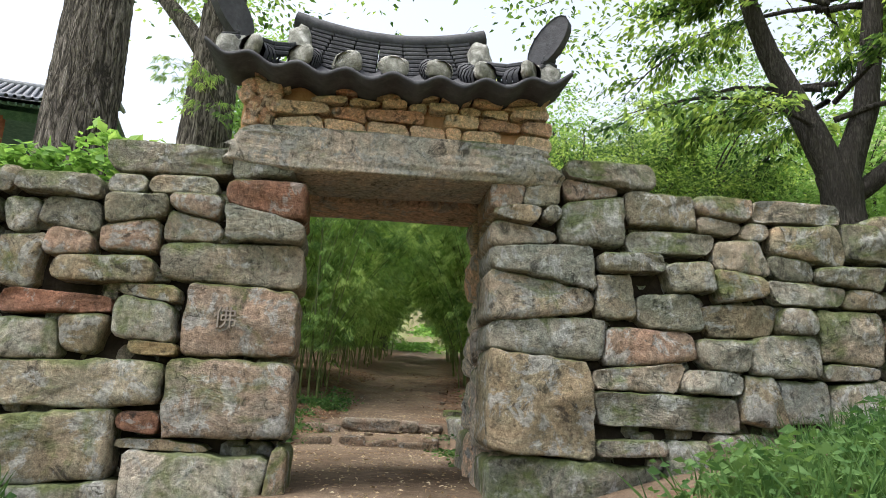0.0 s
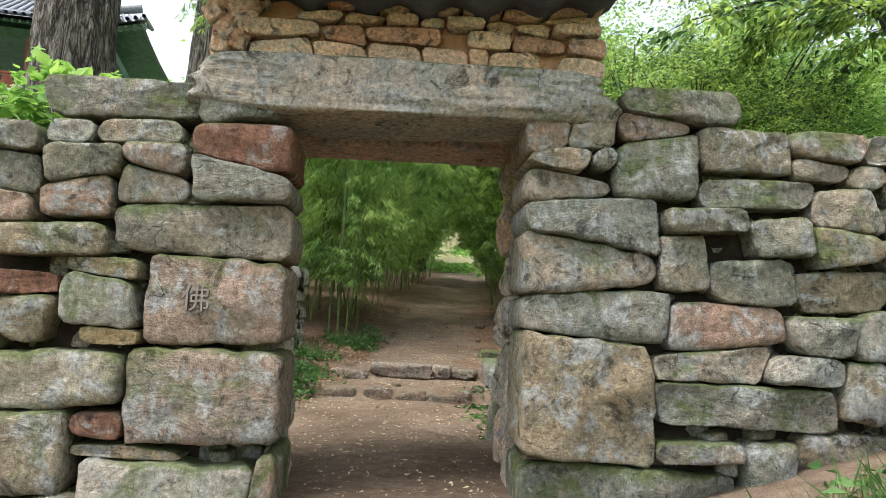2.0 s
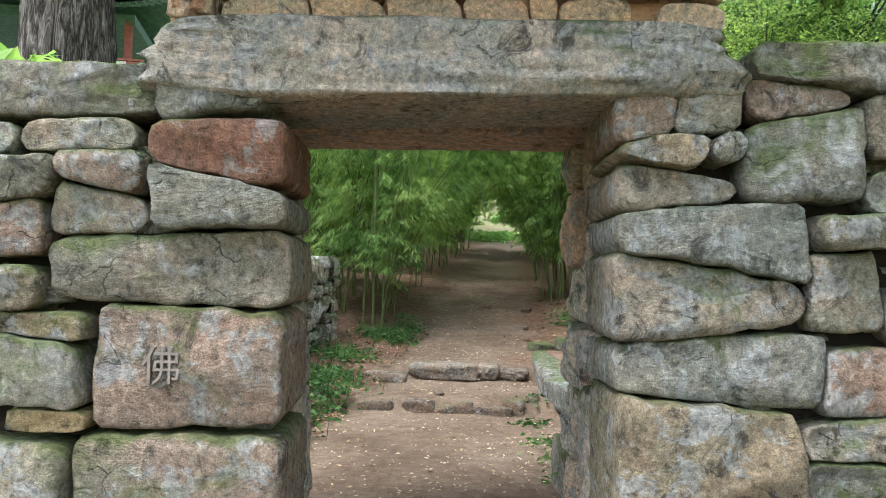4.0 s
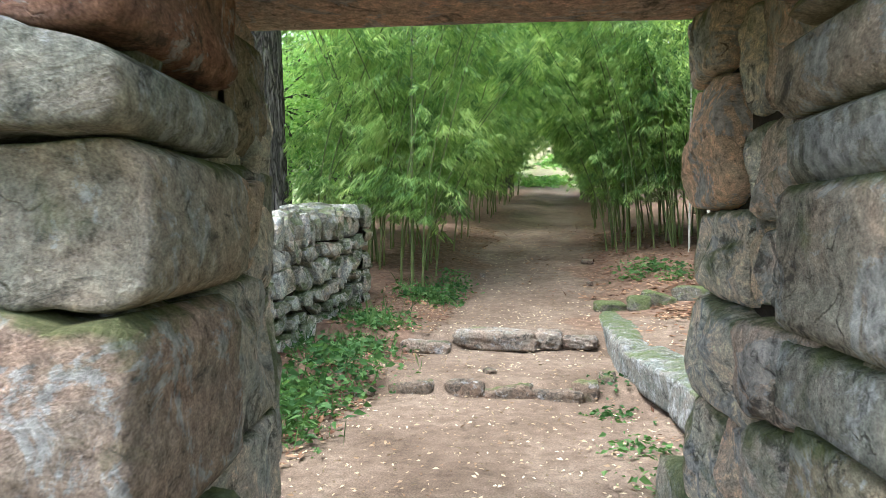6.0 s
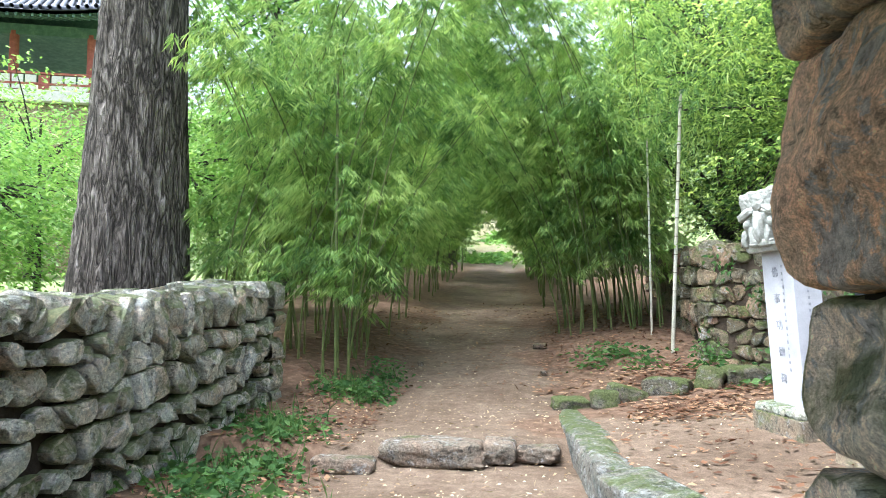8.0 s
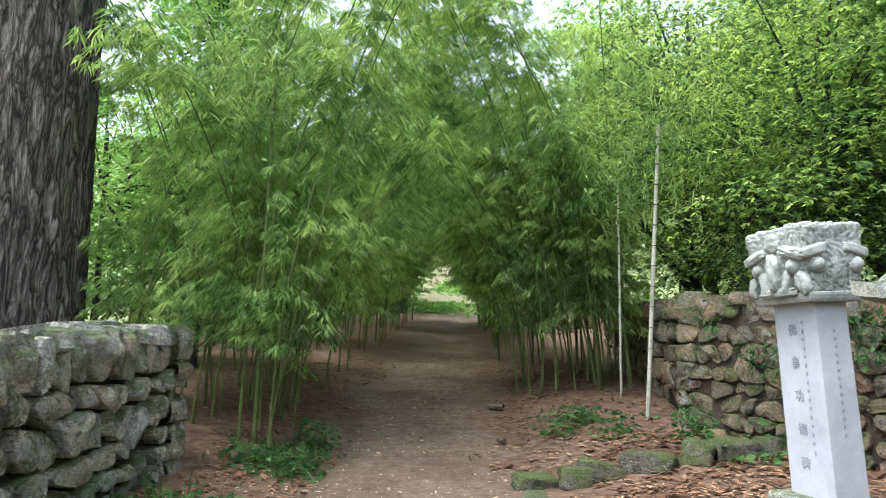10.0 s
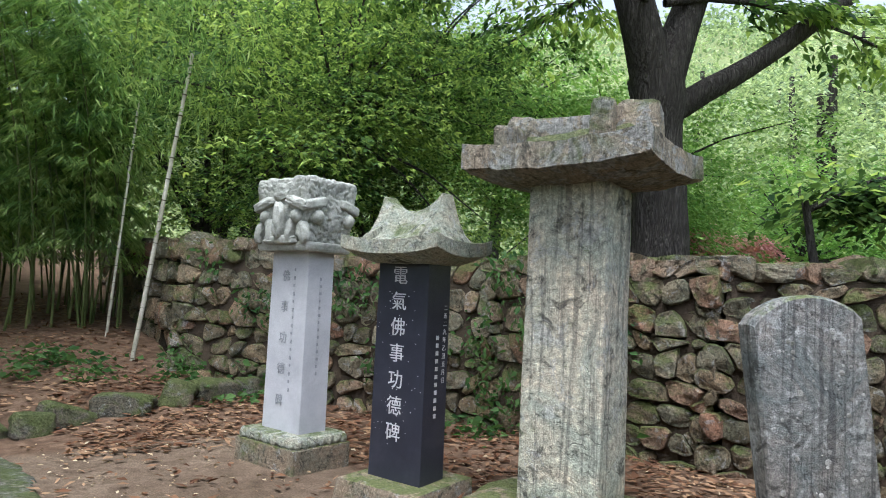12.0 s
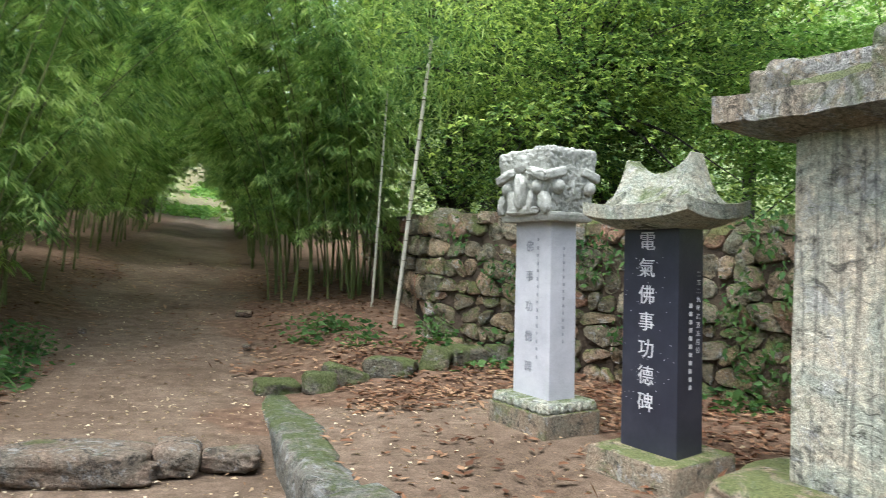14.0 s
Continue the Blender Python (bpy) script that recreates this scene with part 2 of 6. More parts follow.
CHALK = mottled("engraved_white", (0.45, 0.46, 0.47), (0.58, 0.59, 0.6), (0.7, 0.7, 0.7), 30, 0.9, 0.001)
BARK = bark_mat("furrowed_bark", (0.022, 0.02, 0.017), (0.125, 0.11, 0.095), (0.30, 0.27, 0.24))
SMOOTH_BARK = bark_mat("grey_bark", (0.034, 0.031, 0.028), (0.066, 0.06, 0.054), (0.11, 0.10, 0.092), 1.6)
CULM = mottled("bamboo_culm", (0.06, 0.085, 0.025), (0.12, 0.15, 0.05), (0.22, 0.22, 0.09), 2.2, 0.5, 0.001, 12)
PALE_CULM = mottled("dry_bamboo_culm", (0.34, 0.32, 0.24), (0.5, 0.48, 0.38), (0.62, 0.6, 0.52), 3, 0.55, 0.001, 12)
NODE = mottled("culm_node", (0.06, 0.055, 0.035), (0.10, 0.09, 0.06), (0.15, 0.14, 0.1), 8, 0.7, 0.001)
BAMBOO_LEAF = leaf_mat("bamboo_leaf", (0.085, 0.165, 0.06), (0.23, 0.37, 0.12), (0.48, 0.60, 0.24), 0.45, 0.6)
# darkest and palest tones carry the crowns' shade and backlight in leaf colour
MAPLE_LEAF = leaf_mat("light_and_shade_maple_leaf", (0.02, 0.05, 0.02), (0.105, 0.19, 0.055), (0.42, 0.55, 0.16), 0.45, 0.55)
BRIGHT_LEAF = leaf_mat("young_leaf", (0.10, 0.21, 0.055), (0.18, 0.33, 0.085), (0.28, 0.43, 0.13))
# distance haze over the hills is painted in as paler leaf tones
HAZY_LEAF = leaf_mat("hazy_hillside_leaf", (0.10, 0.16, 0.09), (0.27, 0.37, 0.19), (0.50, 0.59, 0.34))
WEED = leaf_mat("weed_leaf", (0.03, 0.075, 0.026), (0.06, 0.13, 0.04), (0.12, 0.21, 0.07))
PINK = leaf_mat("pink_blossom", (0.5, 0.2, 0.24), (0.66, 0.36, 0.38), (0.78, 0.55, 0.55))
LITTER = leaf_mat("dry_leaf", (0.06, 0.028, 0.016), (0.14, 0.07, 0.038), (0.32, 0.21, 0.125), 0.8, 0.1)
PALE_LITTER = leaf_mat("straw_leaf", (0.16, 0.10, 0.055), (0.34, 0.26, 0.16), (0.52, 0.45, 0.31), 0.8, 0.1)
REDWOOD = mottled("red_painted_wood", (0.20, 0.06, 0.05), (0.28, 0.09, 0.07), (0.34, 0.13, 0.1), 3, 0.7, 0.002)
PALEWOOD = mottled("painted_board", (0.45, 0.42, 0.38), (0.55, 0.53, 0.48), (0.62, 0.6, 0.56), 3, 0.7, 0.002)
GREENWOOD = mottled("green_painted_wood", (0.06, 0.11, 0.095), (0.10, 0.16, 0.14), (0.15, 0.22, 0.19), 3, 0.7, 0.002)


def ground_mat():
    """Packed sandy earth on the path, darker leaf mould beside it, grass on the far slopes."""
    m, n, l, b = nodes_of("earth", 0.96)
    p = position(n)
    xyz = n.new("ShaderNodeSeparateXYZ")
    l.new(p, xyz.inputs[0])
    big = noise_tex(n, l, p, 0.9, 5, 0.6, 0.4)
    mid = noise_tex(n, l, p, 9, 6, 0.7)
    grit = noise_tex(n, l, p, 90, 4, 0.7)
    sand = ramp(n, l, big, (0.3, (0.097, 0.071, 0.049)), (0.5, (0.146, 0.110, 0.079)), (0.72, (0.195, 0.152, 0.112)))
    sand = mix(n, l, 0.75, sand, ramp(n, l, mid, (0.32, (0.5, 0.46, 0.42)), (0.66, (1.2, 1.18, 1.16))), "MULTIPLY")
    sand = mix(n, l, 0.7, sand, ramp(n, l, grit, (0.32, (0.42, 0.4, 0.38)), (0.5, (0.95, 0.95, 0.95)), (0.68, (1.55, 1.52, 1.46))), "MULTIPLY")
    mould = ramp(n, l, mid, (0.3, (0.06, 0.038, 0.025)), (0.52, (0.125, 0.08, 0.052)), (0.7, (0.2, 0.14, 0.095)))
    at = n.new("ShaderNodeAttribute")
    at.attribute_name = "cover"
    sep = n.new("ShaderNodeSeparateColor")
    l.new(at.outputs["Color"], sep.inputs[0])
    edge = maths(n, l, "ADD", sep.outputs[0], maths(n, l, "MULTIPLY", mid, 0.9))
    wide = noise_tex(n, l, p, 2.6, 4, 0.6)
    edge2 = maths(n, l, "SUBTRACT", maths(n, l, "ADD", edge, maths(n, l, "MULTIPLY", wide, 0.9)), 0.86)
    col = mix(n, l, ramp(n, l, edge2, (0.35, (0, 0, 0)), (0.65, (1, 1, 1))), sand, mould)
    # grass tones raised: sunlight on the clearing is put into the colour
    grass = ramp(n, l, mid, (0.3, (0.08, 0.12, 0.04)), (0.5, (0.17, 0.21, 0.085)), (0.72, (0.34, 0.34, 0.2)))
    col = mix(n, l, sep.outputs[1], col, grass)
    l.new(col, b.inputs["Base Color"])
    bumped(n, l, b, maths(n, l, "ADD", maths(n, l, "MULTIPLY", mid, 1.5), maths(n, l, "MULTIPLY", grit, 0.5)), 0.8, 0.02)
    return m


EARTH = ground_mat()


# ---------------------------------------------------------------- mesh helpers
def part(name, bm, material, parent=None, label="", smooth=False):
    """Links a bmesh or a mesh as one object, under a thing or under a part."""
    if isinstance(bm, bpy.types.Mesh):
        me = bm
    else:
        me = bpy.data.meshes.new(name)
        bm.to_mesh(me)
        bm.free()
        me.polygons.foreach_set("use_smooth", [smooth] * len(me.polygons))
    if material and not me.materials:
        me.materials.append(material)
    ob = new(name, me)
    if parent:
        ob.parent = parent
    if label:
        ob["label"] = label
    return ob


def thing(name, m, label, category, group="", kind=""):
    ob = new(name)
    ob.empty_display_size = 0.1
    ob.matrix_world = m
    return tagged(ob, label, category, group, kind)


def raw_mesh(name, v, f, material, smooth=False):
    """A mesh from numpy arrays: v (n,3), f (m,k) with k corners a face."""
    me = bpy.data.meshes.new(name)
    v, f = np.asarray(v, np.float32), np.asarray(f, np.int32)
    k = f.shape[1]
    me.vertices.add(len(v))
    me.vertices.foreach_set("co", v.ravel())
    me.loops.add(f.size)
    me.loops.foreach_set("vertex_index", f.ravel())
    me.polygons.add(len(f))
    me.polygons.foreach_set("loop_start", np.arange(0, f.size, k, dtype=np.int32))
    me.polygons.foreach_set("use_smooth", np.full(len(f), smooth))
    me.update(calc_edges=True)
    me.materials.append(material)
    return me


def rounded_block(name, seed, cuts, power, rough, material, freq=1.6, facets=0, smooth=True):
    """A unit block, -0.5 to 0.5, with worn edges, chipped corners and an uneven skin."""
    r = random.Random(seed * 31 + cuts)
    bm = bmesh.new()
    bmesh.ops.create_cube(bm, size=2.0)
    bmesh.ops.subdivide_edges(bm, edges=bm.edges[:], cuts=cuts, use_grid_fill=True)
    off = Vector((seed * 13.7, seed * 7.3, seed * 3.1))
    chips = []
    for _ in range(facets):
        n = Vector((r.choice((-1, 1)) * r.uniform(0.2, 1), r.choice((-1, 1)) * r.uniform(0.0, 0.8), r.choice((-1, 1)) * r.uniform(0.2, 1))).normalized()
        reach = abs(n.x) + abs(n.y) + abs(n.z)
        chips.append((n, reach * r.uniform(0.76, 0.93)))
    kx, kz = r.uniform(-0.12, 0.12), r.uniform(-0.12, 0.12)
    for v in bm.verts:
        c = v.co
        k = (abs(c.x) ** power + abs(c.y) ** power + abs(c.z) ** power) ** (1 / power)
        c = c / k
        if facets:
            c = Vector((c.x * (1 + kx * c.z), c.y, c.z * (1 + kz * c.x)))
        for n, h in chips:
            over = c.dot(n) - h
            if over > 0:
                c = c - n * over * 0.9
        d = noise.noise_vector(c * freq + off) * rough + noise.noise_vector(c * freq * 3.1 + off) * rough * 0.4
        v.co = (c + d) * 0.5
    me = bpy.data.meshes.new(name)
    bm.to_mesh(me)
    bm.free()
    me.polygons.foreach_set("use_smooth", [smooth] * len(me.polygons))
    me.materials.append(material)
    return me


def blocks(name, material, count, cuts, power, rough, freq=1.6, facets=7, smooth=True):
    return [rounded_block(name, i + 1 + len(name), cuts, power, rough, material, freq, facets, smooth) for i in range(count)]


def slab(bm, x0, x1, y0, y1, z0, z1, bevel=0.0, segments=1):
    r = bmesh.ops.create_cube(bm, size=1.0)
    for v in r["verts"]:
        v.co = ((x0 + x1) / 2 + v.co.x * (x1 - x0), (y0 + y1) / 2 + v.co.y * (y1 - y0), (z0 + z1) / 2 + v.co.z * (z1 - z0))
    if bevel:
        es = {e for v in r["verts"] for e in v.link_edges}
        bmesh.ops.bevel(bm, geom=list(es), offset=bevel, segments=segments, affect="EDGES", profile=0.6)
    return r


def tube(points, radii, sides=8, material=None, name="tube", cap=True):
    """A tapered tube along points, with uneven rings."""
    pts = [Vector(p) for p in points]
    v, f = [], []
    ref = Vector((0, 1, 0.1))
    for i, p in enumerate(pts):
        t = (pts[min(i + 1, len(pts) - 1)] - pts[max(i - 1, 0)]).normalized()
        a = t.cross(ref).normalized()
        b = t.cross(a)
        for k in range(sides):
            w = 2 * math.pi * k / sides
            v.append(p + (a * math.cos(w) + b * math.sin(w)) * radii[i])
        if i:
            o = (i - 1) * sides
            for k in range(sides):
                f.append((o + k, o + (k + 1) % sides, o + sides + (k + 1) % sides, o + sides + k))
    return np.array([tuple(x) for x in v]), np.array(f)


def join_meshes(chunks):
    vs, fs, o = [], [], 0
    for v, f in chunks:
        vs.append(v)
        fs.append(f + o)
        o += len(v)
    return np.concatenate(vs), np.concatenate(fs)


def leaves(rng, centre, direction, length, width, droop=0.0, wild=None):
    """Pointed leaf blades: one folded pair of quads' worth of area each, as two-triangle kites."""
    n = len(centre)
    d = direction / np.linalg.norm(direction, axis=1)[:, None]
    tilt = rng.normal(size=(n, 3))
    side = np.cross(d, tilt if wild is None else np.array([0, 0, 1.0]) + tilt * wild)
    side /= np.linalg.norm(side, axis=1)[:, None]
    length, width = length[:, None], width[:, None]
    mid = centre + d * length * 0.4
    tip = centre + d * length + np.array([0, 0, -1.0]) * length * droop
    v = np.stack([centre, mid + side * width * 0.5, tip, mid - side * width * 0.5], 1).reshape(-1, 3)
    f = np.arange(4 * n).reshape(-1, 4)
    return v, f


# ---------------------------------------------------------------- ground
PATH_X = ([-6, 4, 9, 12, 20, 30, 45, 60], [-0.2, -0.35, -1.2, -1.5, -2.0, -2.7, -3.6, -4.5])
PATH_Z = ([-30, -6, -1, 0, 0.7, 1.3, 2.2, 3, 9.3, 12.6, 15.8, 25, 42, 48, 75, 140, 700], [-4.5, -2.6, -1.35, -0.93, -0.6, -0.3, -0.14, -0.1, -0.1, 0.27, 0.72, 1.65, 3.3, 4.2, 14, 34, 60])


def smooth01(a):
    a = np.clip(a, 0, 1)
    return a * a * (3 - 2 * a)


def curb_x(y):
    return np.interp(y, [6.5, 7.7, 8.9, 10.0, 12.6], [0.64, 0.44, 0.23, -0.12, -0.36])


def ground_z(x, y):
    x, y = np.asarray(x, float), np.asarray(y, float)
    z = np.interp(y, *PATH_Z)
    # two worn steps across the path
    s1 = 9.2 + 0.22 * (x + 2.4) * 0.5
    s2 = 10.75 + 0.28 * (x + 2.2)
    ramp_ = np.interp(y, [9.3, 12.6], [0, 0.37])
    stepped = 0.12 * smooth01((y - s1) / 0.12) + 0.17 * smooth01((y - s2) / 0.1) + np.interp(y, [11.3, 12.6], [0, 0.08])
    inside = (y > 9) & (y < 12.6)
    z = np.where(inside, -0.1 + stepped, z)
    # terrace with the steles, beside the kerb
    c = curb_x(y)
    terr = smooth01((x - c - 0.1) / 0.12) * smooth01((y - 6.6) / 0.5) * (1 - smooth01((y - 12.4) / 1.0))
    t_z = 0.22 + 0.07 * np.clip(x, 0, 3.5) + 0.02 * np.clip(y - 9, 0, 4)
    z = z * (1 - terr) + np.maximum(z, t_z) * terr
    # low banks beside the path further on
    cx = np.interp(y, *PATH_X)
    d = np.abs(x - cx)
    z = z + np.where(y > 12, smooth01((d - 1.0) / 2.0) * 0.22 * smooth01((y - 12) / 1.5), 0)
    z = z + np.where((y > 6.2) & (x < -2.2), smooth01((-2.2 - x) / 1.3) * 0.14, 0)
    # the slope in front of the gate wall climbs to the right
    front = 1 - smooth01((y - 4.79 - 0.185 * (x + 0.4) - 0.25) / 0.5)
    z = z + front * np.clip(x - 0.9, 0, 9) * 0.26 * smooth01((y + 3) / 5) - front * np.clip(-x - 1.0, 0, 6) * 0.06
    # far sides roll up into wooded hills
    z = z + smooth01((x - 9) / 30) * 6 + smooth01((x - 30) / 120) * 50 + smooth01((-x - 25) / 120) * 25
    return z


def axis_steps(lo, hi, step, far):
    mid = np.arange(lo, hi + step / 2, step)
    k = step * 1.25 ** np.arange(1, 60)
    up = hi + np.cumsum(k)
    dn = lo - np.cumsum(k)
    return np.concatenate([dn[dn > -far][::-1], mid, up[up < far]])


def build_ground():
    xs, ys = axis_steps(-5.5, 5.5, 0.08, 700), axis_steps(-0.5, 17, 0.08, 700)
    gx, gy = np.meshgrid(xs, ys)
    gz = ground_z(gx, gy)
    near = (np.abs(gx) < 8) & (gy > -3) & (gy < 30)
    rough = np.zeros_like(gz)
    for i, j in zip(*np.nonzero(near)):
        p = Vector((gx[i, j], gy[i, j], 0.0))
        rough[i, j] = noise.noise(p * 1.3) * 0.03 + noise.noise(p * 5.0) * 0.012
    gz = gz + rough
    v = np.stack([gx, gy, gz], -1).reshape(-1, 3)
    w = len(xs)
    a = (np.arange(len(ys) - 1)[:, None] * w + np.arange(w - 1)[None, :]).ravel()
    f = np.stack([a, a + 1, a + w + 1, a + w], 1)
    me = raw_mesh("ground", v, f, EARTH, True)
    x, y = v[:, 0], v[:, 1]
    d = np.abs(x - np.interp(y, *PATH_X))
    d = d + 0.22 * np.sin(1.7 * y + 0.6) + 0.16 * np.sin(3.9 * y + x) + 0.1 * np.sin(9.1 * y)
    cover = np.where(y > 11.5, smooth01((d - 0.6) / 0.9), np.where(x < -2.0, smooth01((-2.1 - x) / 0.7), 0))
    cover = np.where((x > curb_x(y)) & (y > 6.5) & (y < 13), np.maximum(smooth01((x - 1.6) / 0.5), smooth01((y - 11.6) / 0.6)), cover)
    cover = np.where(y < 4.5, smooth01((np.abs(x + 0.3) - 0.9) / 0.5), cover)
    grass = np.maximum(smooth01((y - 40) / 4) * (0.35 + 0.65 * smooth01((d - 1.0) / 1.5)), smooth01((np.abs(x) - 7) / 3))
    col = me.color_attributes.new("cover", "FLOAT_COLOR", "POINT")
    rgba = np.stack([cover, grass, np.zeros_like(cover), np.ones_like(cover)], 1)
    col.data.foreach_set("color", rgba.astype(np.float32).ravel())
    ob = new("ground", me)
    tagged(ob, "packed sandy earth path with leaf mould beside it", "ground", kind="structure")


build_ground()


# ---------------------------------------------------------------- gate wall
GATE = pose(-0.4, 4.72, 0, 0, 0, 10.5)   # x along the wall, y into the passage
DEPTH = 1.6
BIG = blocks("stone", GRANITE, 8, 8, 30.0, 0.06, 2.6, 10)
SMALL = blocks("stone", DRYSTONE, 18, 4, 60.0, 0.06, 2.2, 13, False)
SMALL_R = blocks("stone", REARSTONE, 14, 4, 40.0, 0.06, 2.2, 12, False)
SMALL_O = blocks("stone", OCHRE, 8, 5, 18.0, 0.08, 1.8, 6)
MOSS_B = blocks("stone", MOSSY, 10, 6, 16.0, 0.08, 2.0, 9)
DARK_MOSSY = stone_mat("dark_mossy_rock", [(0.13, 0.125, 0.10), (0.18, 0.165, 0.135), (0.22, 0.20, 0.17)], 0.25, 0.75, 1.8)
ROCKS = blocks("rock", DARK_MOSSY, 8, 6, 7.0, 0.12, 1.8, 12)


def stone(meshes, parent, u0, u1, v0, v1, z0, z1, r, tilt=2.0, grow=0.009, name="stone"):
    """One stone that fills the given box, in its parent's frame."""
    ob = new(name, r.choice(meshes))
    ob.parent = parent
    flip = r.choice((0, 180))
    ob.matrix_local = pose((u0 + u1) / 2, (v0 + v1) / 2, (z0 + z1) / 2, flip, r.uniform(-tilt, tilt), r.uniform(-tilt, tilt)) @ Matrix.Diagonal((u1 - u0 + 2 * grow, v1 - v0, z1 - z0 + 2 * grow, 1))
    return ob


def courses(length, z_lo, z_hi, heights, widths, r):
    """Irregular courses: yields x0, x1, z0, z1."""
    z = z_lo
    while z < z_hi - 0.04:
        h = min(r.uniform(*heights), z_hi - z)
        if z_hi - z - h < heights[0] * 0.6:
            h = z_hi - z
        x = -r.uniform(0, widths[0])
        while x < length:
            w = r.uniform(*widths)
            dz = r.uniform(-0.12, 0.12) * h
            yield max(x, 0), min(x + w, length), z + dz, z + h + dz * r.uniform(0.2, 1.0)
            x += w
        z += h


def cells(boxes, reach, joint, r, lean=0.25, ends=(-99, 99)):
    """Rough masonry: each box of x0, x1, z0, z1 grows until it meets its neighbours along slanting joints."""
    out = []
    slant = {}
    for i, (x0, x1, z0, z1) in enumerate(boxes):
        lo, hi, up = max(x0 - reach, ends[0]), min(x1 + reach, ends[1]), z1 + reach
        if not any(b0 > z1 - 0.1 and a0 < x1 - 0.05 and a1 > x0 + 0.05 for a0, a1, b0, b1 in boxes):
            up = z1 + 0.02
        poly = [(lo, z0 - reach), (hi, z0 - reach), (hi, up), (lo, up)]
        for j, (a0, a1, b0, b1) in enumerate(boxes):
            if i == j or a0 > x1 + 2 * reach or a1 < x0 - 2 * reach or b0 > z1 + 2 * reach or b1 < z0 - 2 * reach:
                continue
            gx, gz_ = max(a0 - x1, x0 - a1), max(b0 - z1, z0 - b1)
            key = (min(i, j), max(i, j))
            if key not in slant:
                slant[key] = r.uniform(-lean, lean)
            if gx > 0.01 and gz_ > 0.01:
                sx, sz = (1 if a0 > x1 else -1), (1 if b0 > z1 else -1)
                px, pz = ((x1 + a0) / 2 if sx > 0 else (x0 + a1) / 2), ((z1 + b0) / 2 if sz > 0 else (z0 + b1) / 2)
                nx, nz = sx, sz
            elif gx > gz_:
                sg = 1 if a0 + a1 > x0 + x1 else -1
                px, pz = ((x1 + a0) / 2 if sg > 0 else (x0 + a1) / 2), (max(z0, b0) + min(z1, b1)) / 2
                nx, nz = sg, sg * slant[key] * min(1.0, 0.3 * max(0.0, -gz_) / max(z1 - z0, b1 - b0) ** 2)
            else:
                sg = 1 if b0 + b1 > z0 + z1 else -1
                px, pz = (max(x0, a0) + min(x1, a1)) / 2, ((z1 + b0) / 2 if sg > 0 else (z0 + b1) / 2)
                nx, nz = sg * slant[key] * min(0.6, 0.3 * max(0.0, -gx) / max(x1 - x0, a1 - a0) ** 2), sg
            k = math.hypot(nx, nz)
            nx, nz = nx / k, nz / k
            h = px * nx + pz * nz - joint
            cutp = []
            for (ax, az), (bx, bz) in zip(poly, poly[1:] + poly[:1]):
                da, db = ax * nx + az * nz - h, bx * nx + bz * nz - h
                if da <= 0:
                    cutp.append((ax, az))
                if da * db < 0:
                    t = da / (da - db)
                    cutp.append((ax + (bx - ax) * t, az + (bz - az) * t))
            poly = cutp
            if len(poly) < 3:
                break
        out.append(poly)
    return out


